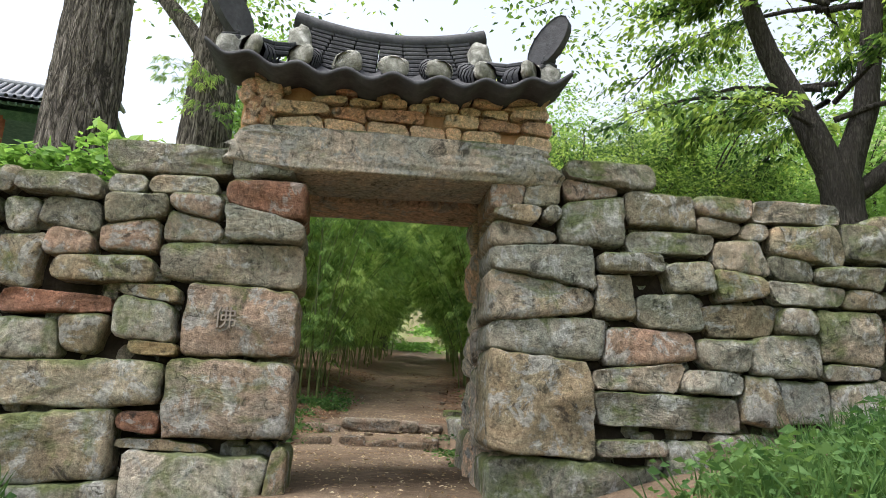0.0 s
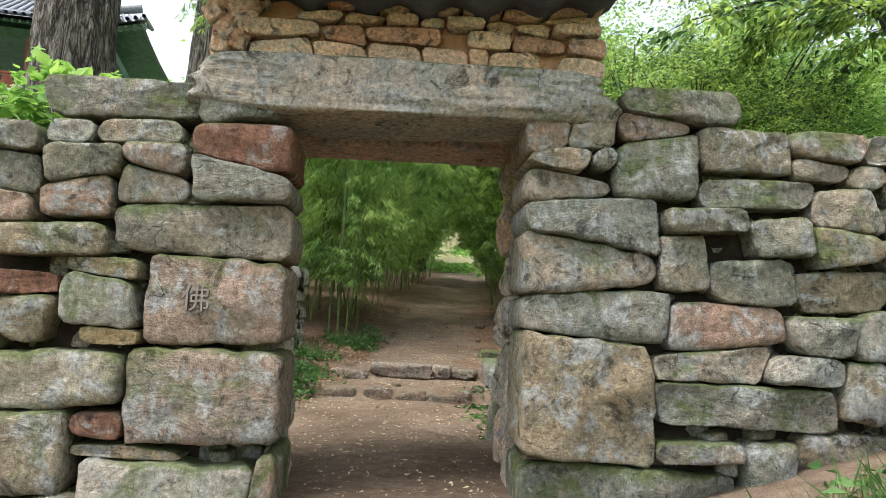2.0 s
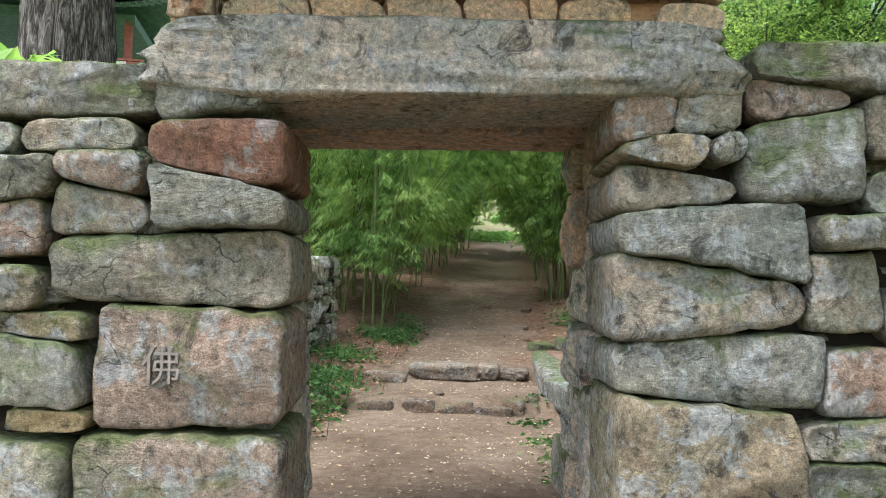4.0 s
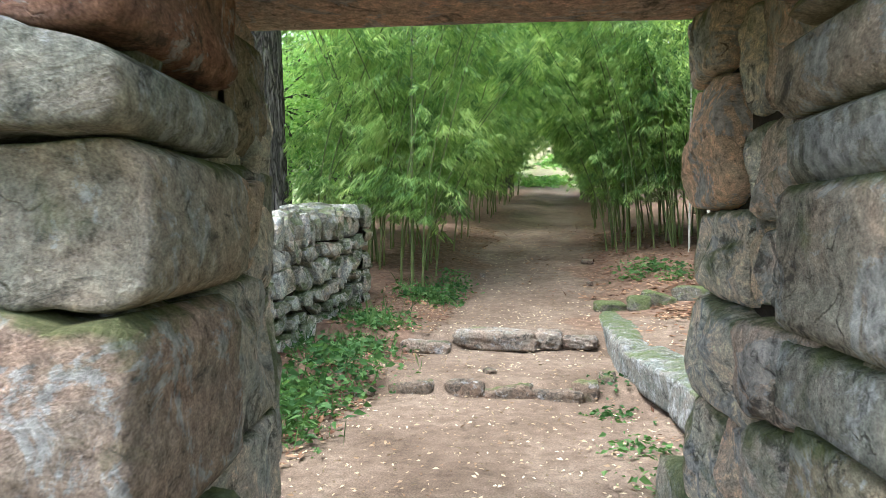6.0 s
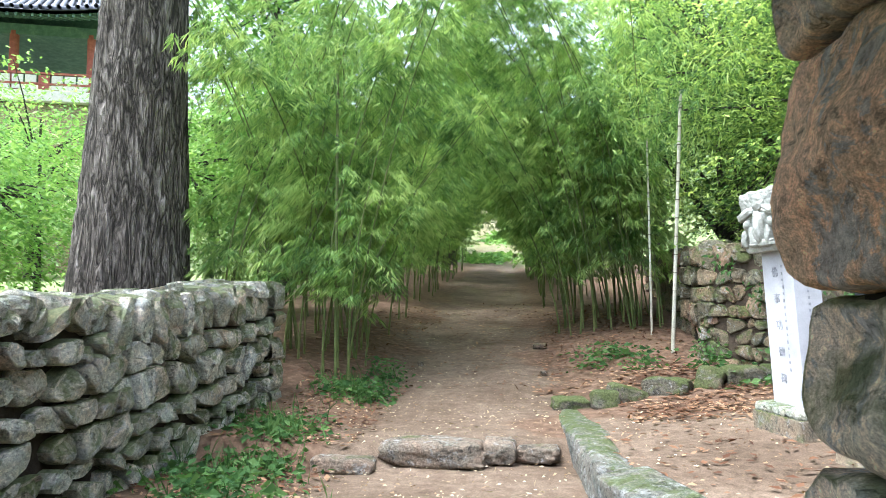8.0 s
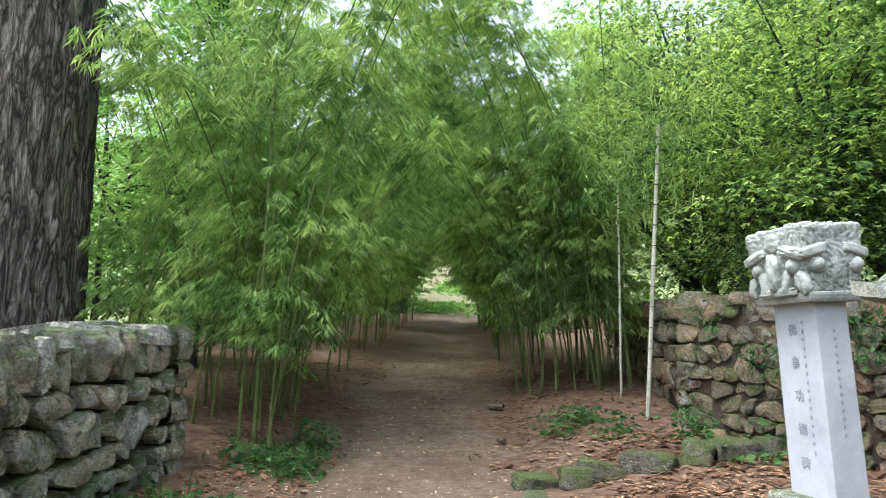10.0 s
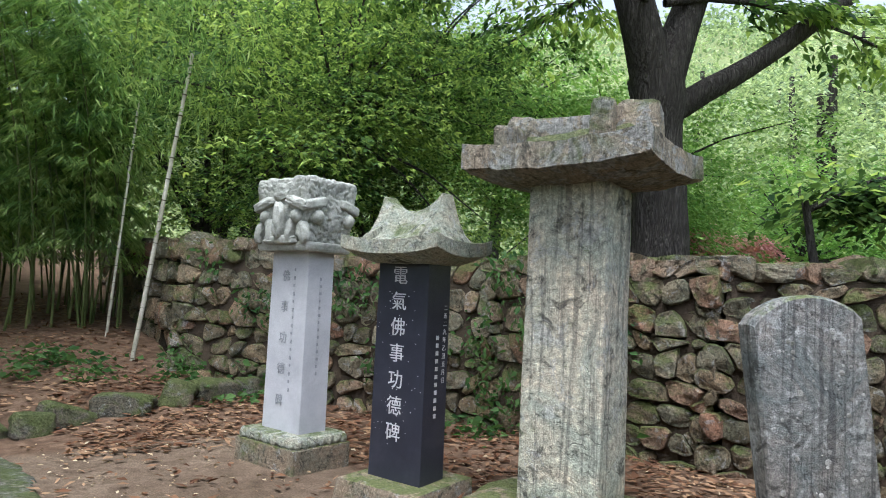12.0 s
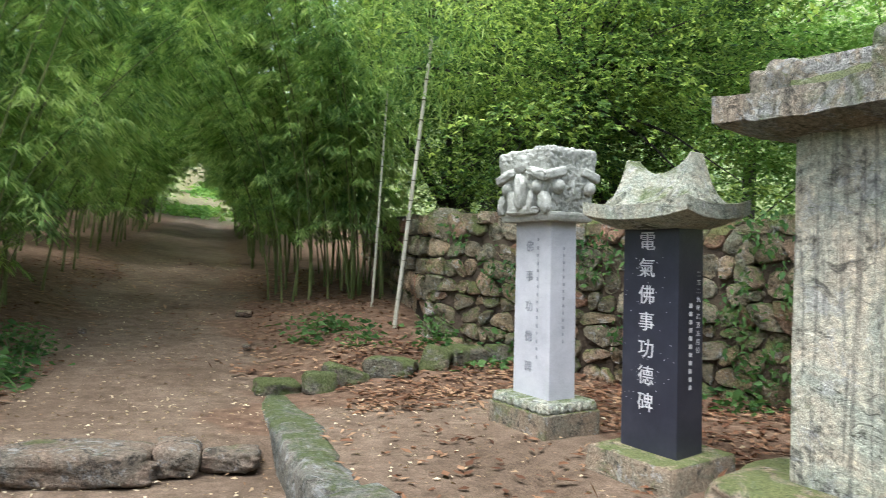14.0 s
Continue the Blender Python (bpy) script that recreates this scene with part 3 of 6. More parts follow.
def cell_stone(name, poly, depth, seed, material, spacing, chisel=0.2, skin=0.012, smooth=True, worn=1.0):
    """A stone whose face fills a polygon in x and z, worn at the rim and chiselled in planes; it reaches back along y. Gives the mesh and its middle."""
    r = random.Random(seed)
    for reach in (r.uniform(0.014, 0.045) * worn, 0.012 * worn):
        nxt = []
        for (ax, az), (bx, bz) in zip(poly, poly[1:] + poly[:1]):
            k = min(0.3, reach / max(1e-6, math.hypot(bx - ax, bz - az)))
            nxt += [(ax + (bx - ax) * k, az + (bz - az) * k), (bx - (bx - ax) * k, bz - (bz - az) * k)]
        poly = nxt
    p = np.array(poly)
    q = np.concatenate([p, p[:1]])
    run = np.concatenate([[0], np.cumsum(np.hypot(*np.diff(q, axis=0).T))])
    n = int(np.clip(run[-1] / spacing, 10, 48))
    w = np.linspace(0, run[-1], n, endpoint=False)
    p = np.stack([np.interp(w, run, q[:, k]) for k in (0, 1)], 1)
    c = (p.max(0) + p.min(0)) / 2
    half = (p.max(0) - p.min(0)) / 2
    p = p - c
    k = float(np.clip(half.min() / 0.15, 0.35, 1.3)) * worn ** 0.7
    off = Vector((seed * 1.37 % 50, seed * 2.11 % 37, 3.1))
    for i in range(n):
        d = noise.noise_vector(Vector((p[i, 0], 0, p[i, 1])) * 9 + off) * 0.016 * k + noise.noise_vector(Vector((p[i, 0], 0, p[i, 1])) * 30 + off) * 0.006 * k
        p[i] += (d.x, d.z)
    planes = [(r.uniform(-chisel, chisel), r.uniform(-chisel, chisel), r.uniform(-0.03, 0.0) * k) for _ in range(4)]
    rows_ = [(None, depth), (0.0, 0.10), (0.001, 0.035 * k), (0.006 * k, 0.014 * k), (0.018 * k, 0.003 * k), (0.05 * k, 0.0)]
    rings = []
    for d, y in rows_:
        f = np.array([0.97, 0.97]) if d is None else 1 - np.minimum(d / half, 0.6)
        rings.append((p * f, y, 0 if d is None or d < 0.001 else min(1.0, 0.3 + d / (0.06 * k))))
    for f in (0.68, 0.36) if n > 16 else (0.45,):
        rings.append((p * (1 - np.minimum(0.06 * k / half, 0.6)) * f / 0.9, 0.0, 1.0))
    rings.append((np.zeros((1, 2)), 0.0, 1.0))
    v = []
    for pts, y, live in rings:
        for x, z in pts:
            a = Vector((x, 0, z))
            face = max(gx * x + gz_ * z + h for gx, gz_, h in planes)
            wob = noise.noise(a * 5 + off) * skin * 1.6 + noise.noise(a * 14 + off) * skin
            v.append((x, y + live * (max(face, -0.05) + wob), z))
    m = len(rings) - 1
    f = [(a * n + i, a * n + (i + 1) % n, (a + 1) * n + (i + 1) % n, (a + 1) * n + i) for a in range(m - 1) for i in range(n)]
    f += [((m - 1) * n + i, (m - 1) * n + (i + 1) % n, m * n) for i in range(n)]
    me = bpy.data.meshes.new(name)
    me.from_pydata(v, [], f)
    me.polygons.foreach_set("use_smooth", [smooth] * len(f))
    me.materials.append(material)
    return me, c


def lay(parent, fr, boxes, juts, depth, material, seed, reach=0.05, joint=0.006, lean=0.25, spacing=0.045, chisel=0.2, skin=0.012, smooth=True, name="stone", ends=(-99, 99), worn=1.0):
    """Lays boxes as fitted stones in the frame fr: x along the face, y into the wall, z up. material is given each stone's index."""
    r = random.Random(seed)
    for i, poly in enumerate(cells(boxes, reach, joint, r, lean, ends)):
        if len(poly) < 3:
            continue
        me, c = cell_stone(name, poly, depth, seed * 1000 + i, material(i), spacing, chisel, skin, smooth, worn)
        ob = new(name, me)
        ob.parent = parent
        ob.matrix_local = fr @ pose(c[0], juts[i], c[1])


# stones that flank the opening: x0, x1, z0, z1 in the wall's frame
LEFT_TOP = [(-2.72, -2.49, 1.56, 1.80), (-2.49, -2.06, 1.60, 1.83), (-2.08, -1.64, 1.67, 1.88), (-1.62, -1.25, 1.75, 1.90), (-1.30, -0.84, 1.81, 2.04), (-2.59, -2.08, 1.82, 1.97), (-2.07, -1.81, 1.87, 2.00), (-1.80, -1.34, 1.90, 2.04), (-1.92, -1.26, 2.04, 2.26), (-1.22, -0.99, 2.04, 2.12), (-2.67, -2.35, 1.15, 1.54), (-2.48, -2.11, 1.37, 1.60), (-2.10, -1.67, 1.46, 1.67), (-1.66, -1.27, 1.55, 1.73), (-1.26, -0.81, 1.60, 1.81), (-2.33, -1.69, 1.21, 1.46)]
LEFT_LOW = [(-1.67, -0.78, 1.27, 1.56), (-2.52, -1.90, 1.00, 1.19), (-1.90, -1.49, 1.14, 1.27), (-2.57, -2.23, 0.64, 0.97), (-2.24, -1.95, 0.73, 1.04), (-1.94, -1.52, 0.83, 1.14), (-1.50, -0.71, 0.78, 1.26), (-1.62, -1.42, 0.74, 0.87), (-2.44, -1.54, 0.40, 0.78), (-1.54, -0.71, 0.20, 0.77), (-2.46, -1.79, -0.06, 0.38), (-1.80, -1.50, 0.26, 0.40), (-1.80, -1.40, 0.14, 0.26), (-1.73, -0.79, -0.34, 0.17), (-0.84, -0.70, -0.16, 0.22), (-2.41, -1.71, -0.40, -0.04)]
RIGHT_TOP = [(0.72, 0.92, 1.98, 2.16), (0.93, 1.22, 2.00, 2.24), (1.24, 1.63, 2.08, 2.24), (1.23, 1.76, 2.20, 2.37), (0.69, 1.03, 1.85, 1.98), (1.05, 1.21, 1.88, 2.01), (1.19, 1.71, 1.73, 2.08), (1.71, 2.29, 1.89, 2.15), (2.29, 2.76, 2.00, 2.16), (2.77, 3.52, 1.98, 2.15), (0.75, 1.18, 1.69, 1.86), (0.74, 1.48, 1.44, 1.70), (1.71, 2.40, 1.64, 1.90), (2.30, 2.66, 1.83, 2.00), (2.67, 2.90, 1.84, 1.99), (2.91, 3.50, 1.66, 1.99), (3.50, 3.89, 1.70, 2.01), (0.78, 1.47, 1.17, 1.43), (1.49, 2.01, 1.50, 1.71), (2.01, 2.41, 1.36, 1.62), (2.41, 2.87, 1.56, 1.83), (2.86, 3.19, 1.53, 1.77), (2.41, 2.86, 1.35, 1.58), (3.29, 3.84, 1.48, 1.67)]
RIGHT_LOW = [(2.86, 3.46, 1.31, 1.52), (1.45, 1.79, 1.17, 1.53), (1.77, 2.32, 1.04, 1.42), (0.66, 1.54, 0.87, 1.16), (1.54, 2.26, 0.82, 1.17), (2.30, 2.92, 1.06, 1.36), (2.25, 2.64, 0.81, 1.06), (2.66, 3.24, 0.79, 1.12), (2.91, 3.21, 1.10, 1.33), (3.22, 3.79, 0.91, 1.33), (3.47, 3.83, 1.34, 1.50), (0.65, 1.46, 0.17, 0.88), (1.42, 2.10, 0.64, 0.85), (2.12, 2.60, 0.64, 0.82), (1.46, 2.53, 0.31, 0.64), (2.55, 2.88, 0.42, 0.79), (2.88, 3.29, 0.46, 0.79), (3.25, 3.59, 0.76, 0.90), (3.32, 3.73, 0.50, 0.76), (1.43, 1.98, 0.19, 0.31), (1.94, 2.30, 0.06, 0.32), (0.70, 1.95, -0.25, 0.18), (2.30, 2.92, 0.15, 0.43)]


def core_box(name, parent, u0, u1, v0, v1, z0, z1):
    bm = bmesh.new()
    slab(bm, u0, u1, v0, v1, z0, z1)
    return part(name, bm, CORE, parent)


def gate_wall():
    left = thing("wall_gate_left", GATE, "thick wall of large weathered field stones, dry laid", "stone wall", kind="structure")
    right = thing("wall_gate_right", GATE, "thick wall of lichened field stones sloping down beside the gate", "stone wall", kind="structure")
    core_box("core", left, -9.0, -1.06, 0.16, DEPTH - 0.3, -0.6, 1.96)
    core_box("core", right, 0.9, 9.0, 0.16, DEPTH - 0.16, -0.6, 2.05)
    r = random.Random(3)
    special = {(-1.30, 1.81): REDSTONE, (-2.52, 1.00): REDSTONE, (-1.80, 0.26): REDSTONE, (-1.62, 0.74): YELLOWSTONE}
    boxes = LEFT_TOP + LEFT_LOW
    carved = [b for b in boxes if (b[0], b[2]) == (-1.50, 0.78)]
    boxes = [b for b in boxes if b not in carved] + [(-8.85 + x0, -8.85 + x1, z0, z1) for x0, x1, z0, z1 in courses(6.1, -0.5, 2.0, (0.2, 0.36), (0.3, 0.7), r)]
    flat = pose(0, 0, 0)
    juts = [r.uniform(-0.045, 0.03) - 0.05 * max(0.0, 1.0 - b[2]) for b in boxes]
    lay(left, flat, boxes + carved, juts + [-0.03], 0.6, lambda i: special.get((boxes + carved)[i][::2], GRANITE), 3, 0.2, 0.002, 0.45, chisel=0.16, ends=(-9, -0.69))
    boxes_r = RIGHT_TOP + RIGHT_LOW + [(3.85 + x0, 3.85 + x1, z0, z1) for x0, x1, z0, z1 in courses(5.0, 0.2, 2.1, (0.18, 0.34), (0.3, 0.7), r)]
    lay(right, flat, boxes_r, [r.uniform(-0.05, 0.04) for _ in boxes_r], 0.6, lambda i: GRANITE, 4, 0.2, 0.002, 0.5, chisel=0.2, ends=(0.66, 9))
    # smaller stones wedged in behind, seen through the gaps
    for side, u0, u1, seed in ((left, -3.6, -0.78, 7), (right, 0.74, 4.4, 8)):
        wedge = [(u0 + x0, u0 + x1, z0, z1) for x0, x1, z0, z1 in courses(u1 - u0, -0.2, 1.95, (0.09, 0.18), (0.12, 0.3), r)]
        lay(side, flat, wedge, [r.uniform(0.14, 0.20) for _ in wedge], 0.12, lambda i: GRANITE, seed, 0.03, 0.004, 0.4, 0.06)
    # small chocks in the joints
    for _ in range(46):
        side = r.choice((left, right))
        u = r.uniform(-2.6, -0.9) if side is left else r.uniform(0.85, 3.7)
        z, s = r.uniform(0.1, 1.95), r.uniform(0.05, 0.11)
        stone(BIG, side, u, u + s * r.uniform(1, 2), 0.07, 0.3, z, z + s, r, 15)
    # backs
    turn = pose(0, 0, 0, 0, 0, 180)
    back_l = [(8.85 - x1, 8.85 - x0, z0, z1) for x0, x1, z0, z1 in courses(7.9, -0.3, 2.05, (0.16, 0.34), (0.25, 0.6), r)]
    lay(left, turn @ pose(0, -DEPTH + 0.15, 0), back_l, [r.uniform(-0.05, 0.05) for _ in back_l], 0.45, lambda i: MOSSY, 5, spacing=0.07)
    back_r = [(-0.95 - x1, -0.95 - x0, z0, z1) for x0, x1, z0, z1 in courses(7.9, -0.1, 2.05, (0.16, 0.34), (0.25, 0.6), r)]
    lay(right, turn @ pose(0, -DEPTH, 0), back_r, [r.uniform(-0.05, 0.05) for _ in back_r], 0.45, lambda i: MOSSY, 6, spacing=0.07)
    return left, right


WALL_L, WALL_R = gate_wall()

# passage sides: depth0, depth1, z0, z1, how far the stone stands into the passage
SIDE_L = [(0.50, 1.05, 1.27, 1.58, -0.03), (0.45, 1.15, 0.80, 1.26, -0.02), (0.45, 1.2, 0.2, 0.78, 0.0), (0.4, 1.2, -0.3, 0.18, 0.0), (0.40, 0.9, 1.60, 1.92, -0.16), (0.9, 1.4, 1.55, 1.95, -0.2), (1.05, 1.44, 1.16, 1.52, -0.14), (1.1, 1.43, 0.42, 1.15, -0.13), (1.1, 1.44, -0.3, 0.40, -0.1), (1.1, 1.43, 1.52, 1.92, -0.15), (0.5, 1.45, 1.93, 2.16, -0.18)]
SIDE_R = [(0.5, 1.0, 1.72, 2.12, -0.06), (0.5, 0.95, 1.42, 1.70, -0.03), (0.45, 1.0, 1.14, 1.42, -0.02), (0.4, 1.0, 0.86, 1.14, 0.02), (0.4, 0.98, 0.15, 0.86, 0.0), (0.98, 1.3, 1.75, 2.1, -0.08), (0.95, 1.25, 1.46, 1.74, -0.1), (1.25, 1.66, 1.95, 2.2, -0.04), (1.1, 1.68, 1.46, 1.96, -0.03), (1.05, 1.68, 1.14, 1.45, -0.05), (0.95, 1.1, 1.16, 1.45, -0.08), (1.0, 1.70, 0.72, 1.13, -0.01), (0.9, 1.4, 0.30, 0.74, -0.06), (1.3, 1.68, 0.25, 0.72, -0.05), (0.4, 1.1, -0.35, 0.2, 0.0), (1.0, 1.66, -0.35, 0.3, -0.03)]


def passage():
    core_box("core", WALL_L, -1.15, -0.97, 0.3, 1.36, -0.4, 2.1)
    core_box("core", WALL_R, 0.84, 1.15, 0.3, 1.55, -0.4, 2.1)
    lay(WALL_L, pose(-0.74, 0, 0, 0, 0, 90), [b[:4] for b in SIDE_L], [-b[4] for b in SIDE_L], 0.5, lambda i: JAMB, 12, 0.12, 0.004, 0.4, 0.03, 0.22, 0.022, ends=(0.45, 1.47), worn=1.5)
    lay(WALL_R, pose(0.7, 0, 0, 0, 0, -90), [(-b[1], -b[0], b[2], b[3]) for b in SIDE_R], [-b[4] for b in SIDE_R], 0.5, lambda i: JAMB if SIDE_R[i][0] < 0.9 else RUST, 13, 0.12, 0.004, 0.4, 0.03, 0.35, 0.024, ends=(-1.72, -0.42), worn=1.6)


passage()

# lintels, masonry and tiled roof
def gate_head():
    r = random.Random(5)
    lintel = new("lintel", rounded_block("lintel", 4, 18, 12.0, 0.07, LINTEL, 4.0, 8))
    lintel.matrix_world = GATE @ pose(-0.055, 0.28, 2.295, 0, -0.6, 0) @ Matrix.Diagonal((2.42, 0.66, 0.33, 1))
    tagged(lintel, "long pale rough-hewn granite lintel with lichen", "lintel", kind="structure")
    rear = new("lintel", rounded_block("lintel", 9, 9, 9.0, 0.05, JAMB, 2.2))
    rear.matrix_world = GATE @ pose(-0.05, 1.32, 2.335, 0, 0, 0) @ Matrix.Diagonal((2.6, 0.6, 0.26, 1))
    tagged(rear, "brown rough stone lintel over the gate's back", "lintel", kind="structure")
    mid = new("lintel", rounded_block("lintel", 15, 9, 9.0, 0.05, JAMB, 2.2))
    mid.matrix_world = GATE @ pose(-0.05, 0.85, 2.42, 0, 1.5, 0) @ Matrix.Diagonal((2.5, 0.56, 0.24, 1))
    tagged(mid, "dark stone slab roofing the gate's passage", "lintel", kind="structure")
    head = thing("wall_gate_head", GATE, "low ochre masonry in mud mortar above the lintel", "stone wall", kind="structure")
    bm = bmesh.new()
    slab(bm, -1.24, 1.10, 0.13, 1.5, 2.43, 2.90, 0.02)
    bmesh.ops.subdivide_edges(bm, edges=bm.edges[:], cuts=6, use_grid_fill=True)
    for v in bm.verts:
        v.co += noise.noise_vector(v.co * 5) * 0.025
    part("mud_core", bm, MUD, head, "crumbling ochre mud mortar", True)
    # stones set in the mud: two clear courses and a ragged one
    rows_ = ((2.455, 2.565, (-0.98, -0.62, -0.30, 0.02, 0.30, 0.42, 0.72, 0.86, 1.13)), (2.575, 2.685, (-1.05, -0.58, -0.32, 0.12, 0.30, 0.56, 0.9, 1.13)), (2.695, 2.765, (-1.08, -0.95, -0.72, -0.45, -0.2, 0.0, 0.16, 0.4, 0.58, 0.8, 1.1)), (2.77, 2.83, (-1.2, -0.9, -0.6, -0.35, -0.05, 0.25, 0.5, 0.75, 1.1)), (2.83, 2.90, (-1.15, -0.8, -0.5, -0.3, 0.0, 0.2, 0.5, 0.8, 1.12)))
    boxes = [(a + 0.01, b - 0.01, z0, z1) for z0, z1, cuts in rows_ for a, b in zip(cuts, cuts[1:]) if r.random() > 0.12]
    lay(head, pose(0, 0.04, 0), boxes, [r.uniform(-0.03, 0.03) for _ in boxes], 0.3, lambda i: OCHRE, 15, 0.02, 0.005, 0.3, 0.03, 0.15, 0.014, worn=0.8)
    for i in range(10):   # flank and back
        z = 2.45 + 0.12 * (i % 3)
        stone(SMALL_O, head, 0.9, 1.17, 0.3 + 0.13 * i, 0.42 + 0.13 * i, z, z + 0.1, r, 4)
        stone(SMALL_O, head, -1.28, -1.0, 0.3 + 0.13 * i, 0.42 + 0.13 * i, z, z + 0.1, r, 4)
        stone(SMALL_O, head, -1.2 + 0.24 * i, -0.98 + 0.24 * i, 1.4, 1.68, z, z + 0.1, r, 4)
    # lumps of clay at the masonry's end
    for i in range(26):
        u, z = -1.24 + r.uniform(0, 0.22), r.uniform(2.46, 2.74)
        s = r.uniform(0.05, 0.1)
        o = stone(SMALL_O, head, u, u + s, 0.0, 0.12, z, z + s, r, 30, name="clay_lump")
    return head


gate_head()


def gate_roof():
    """Small hipped tile roof: curved rows of black tiles, lime plugs, stacked ridges with raised ends."""
    roof = thing("gate_roof", GATE @ pose(-0.13, 0.86, 2.87), "small black clay tile roof with white lime plugs", "roof")
    W, D, H = 1.34, 1.06, 0.56     # half width, half depth, rise

    def surface(x, t):
        """Front slope: t 0 at the eave, 1 at the ridge; the eave curls up towards the corners."""
        y = -D + (D - 0.06) * t
        z = H * (0.75 * t + 0.25 * t * t) + 0.13 * (abs(x) / W) ** 3 * (1 - t)
        return Vector((x, y, z))

    for sgn in (-1, 1):
        # boards and pan tiles under the rows
        v, f, nx, nt = [], [], 110, 9
        for j in range(nt + 1):
            for i in range(nx + 1):
                t = -0.07 + 1.07 * j / nt
                half = W - 0.42 * max(t, 0)
                x = -half + 2 * half * i / nx
                p = surface(x, t)
                dip = 0.032 * math.cos(2 * math.pi * (x / 0.34)) - 0.012
                v.append((p.x, p.y * -sgn if sgn > 0 else p.y, p.z + dip - 0.02))
        for j in range(nt):
            for i in range(nx):
                a = j * (nx + 1) + i
                f.append((a, a + 1, a + nx + 2, a + nx + 1))
        # thick front lip and underside
        nb = len(v)
        for i in range(nx + 1):
            v.append((v[i][0], v[i][1], v[i][2] - 0.032))
        for i in range(nx + 1):
            v.append((v[i][0], v[i][1] + 0.5 * (1 if v[i][1] < 0 else -1), v[i][2] - 0.02))
        for i in range(nx):
            f.append((i, nb + i, nb + i + 1, i + 1))
            f.append((nb + i, nb + nx + 1 + i, nb + nx + 2 + i, nb + i + 1))
        me = raw_mesh("pan_tiles", np.array(v), np.array(f), TILE, True)
        part("pan_tiles", me, TILE, roof)
        # convex tiles, each overlapping the one below
        for i in range(-4, 5):
            x0 = 0.34 * i
            if abs(x0) > W - 0.08:
                continue
            tmax = min(1.0, (W - abs(x0)) / 0.42 + 0.05)
            n = max(2, int(6 * tmax))
            for k in range(n):
                a, b = surface(x0, tmax * k / n), surface(x0, tmax * (k + 1.12) / n)
                if sgn > 0:
                    a.y, b.y = -a.y, -b.y
                vv, ff = tube([a + Vector((0, 0, 0.012 * 0)), a.lerp(b, 0.5), b], [0.094, 0.092, 0.083], 10)
                part("cover_tile", raw_mesh("cover_tile", vv + np.array([0, 0, 0.025]), ff, TILE, True), TILE, roof)
            e = surface(x0, 0.0)
            if sgn > 0:
                e.y = -e.y
            plug = new("lime_plug", r_choice_plug(i))
            plug.parent = roof
            plug.matrix_local = pose(e.x, e.y - 0.02 * -sgn * -1, e.z + 0.05, rz=20 * i) @ Matrix.Diagonal((0.22, 0.10, 0.16, 1))
    # main ridge of stacked flat tiles
    for k in range(-3, 6):
        for i in range(7):
            bm = bmesh.new()
            half = 0.82 - 0.02 * k
            a, b = -half + 2 * half * i / 7, -half + 2 * half * (i + 1) / 7
            za, zb = [0.10 * (abs(q) / 0.8) ** 2 for q in (a, b)]
            slab(bm, a + 0.004, b - 0.004, -0.12 + 0.012 * k, 0.12 - 0.012 * k, 0, 0.036, 0.008)
            for vert in bm.verts:
                u = (vert.co.x - a) / (b - a)
                vert.co.z += H - 0.02 + 0.046 * k + za * (1 - u) + zb * u
            part("ridge_tile", bm, TILE, roof)
    pts = [(x, 0, H + 0.275 + 0.12 * (abs(x) / 0.8) ** 2) for x in np.linspace(-0.86, 0.86, 11)]
    vv, ff = tube(pts, [0.075] * 11, 10)
    part("ridge_cap", raw_mesh("ridge_cap", vv, ff, TILE, True), TILE, roof)
    for sx in (-1, 1):
        blob = part("lime_plug", rounded_block("lime_plug", 31 + sx, 4, 3.0, 0.25, LIME), LIME, roof, "white lime lump at the ridge end")
        blob.matrix_local = pose(sx * 0.80, -0.06, H + 0.08) @ Matrix.Diagonal((0.22, 0.34, 0.40, 1))
        # hip ridges down to each corner, with upturned ear tiles
        for sy in (-1, 1):
            a = Vector((sx * 0.80, sy * 0.06, H + 0.04))
            b = Vector((sx * (W - 0.12), sy * (D - 0.13), 0.20))
            for k in range(3):
                for s in range(4):
                    p, q = a.lerp(b, s / 4), a.lerp(b, (s + 1) / 4)
                    sag = [0.07 * math.sin(math.pi * w) for w in (s / 4, (s + 1) / 4)]
                    p.z -= sag[0]
                    q.z -= sag[1]
                    d = (q - p)
                    bm = bmesh.new()
                    slab(bm, 0.004, d.length - 0.002, -0.085 + 0.01 * k, 0.085 - 0.01 * k, 0, 0.034, 0.007)
                    o = part("hip_tile", bm, TILE, roof)
                    o.matrix_local = Matrix.Translation(p + Vector((0, 0, 0.042 * k))) @ d.to_track_quat("X", "Z").to_matrix().to_4x4()
            ear = bmesh.new()
            lean_, turns = 0.5, [2 * math.pi * q / 18 for q in range(18)]
            prof = [(0.13 + 0.115 * math.cos(q) * math.cos(lean_) + 0.26 * math.sin(q) * math.sin(lean_), 0.21 - 0.115 * math.cos(q) * math.sin(lean_) + 0.26 * math.sin(q) * math.cos(lean_)) for q in turns]
            ring = [[ear.verts.new((px_, w, pz)) for px_, pz in prof] for w in (-0.07, -0.085, 0.07)]
            n = len(prof)
            for q in range(2):
                for i in range(n):
                    ear.faces.new((ring[q][i], ring[q][(i + 1) % n], ring[q + 1][(i + 1) % n], ring[q + 1][i]))
            ear.faces.new(ring[0])
            ear.faces.new(list(reversed(ring[2])))
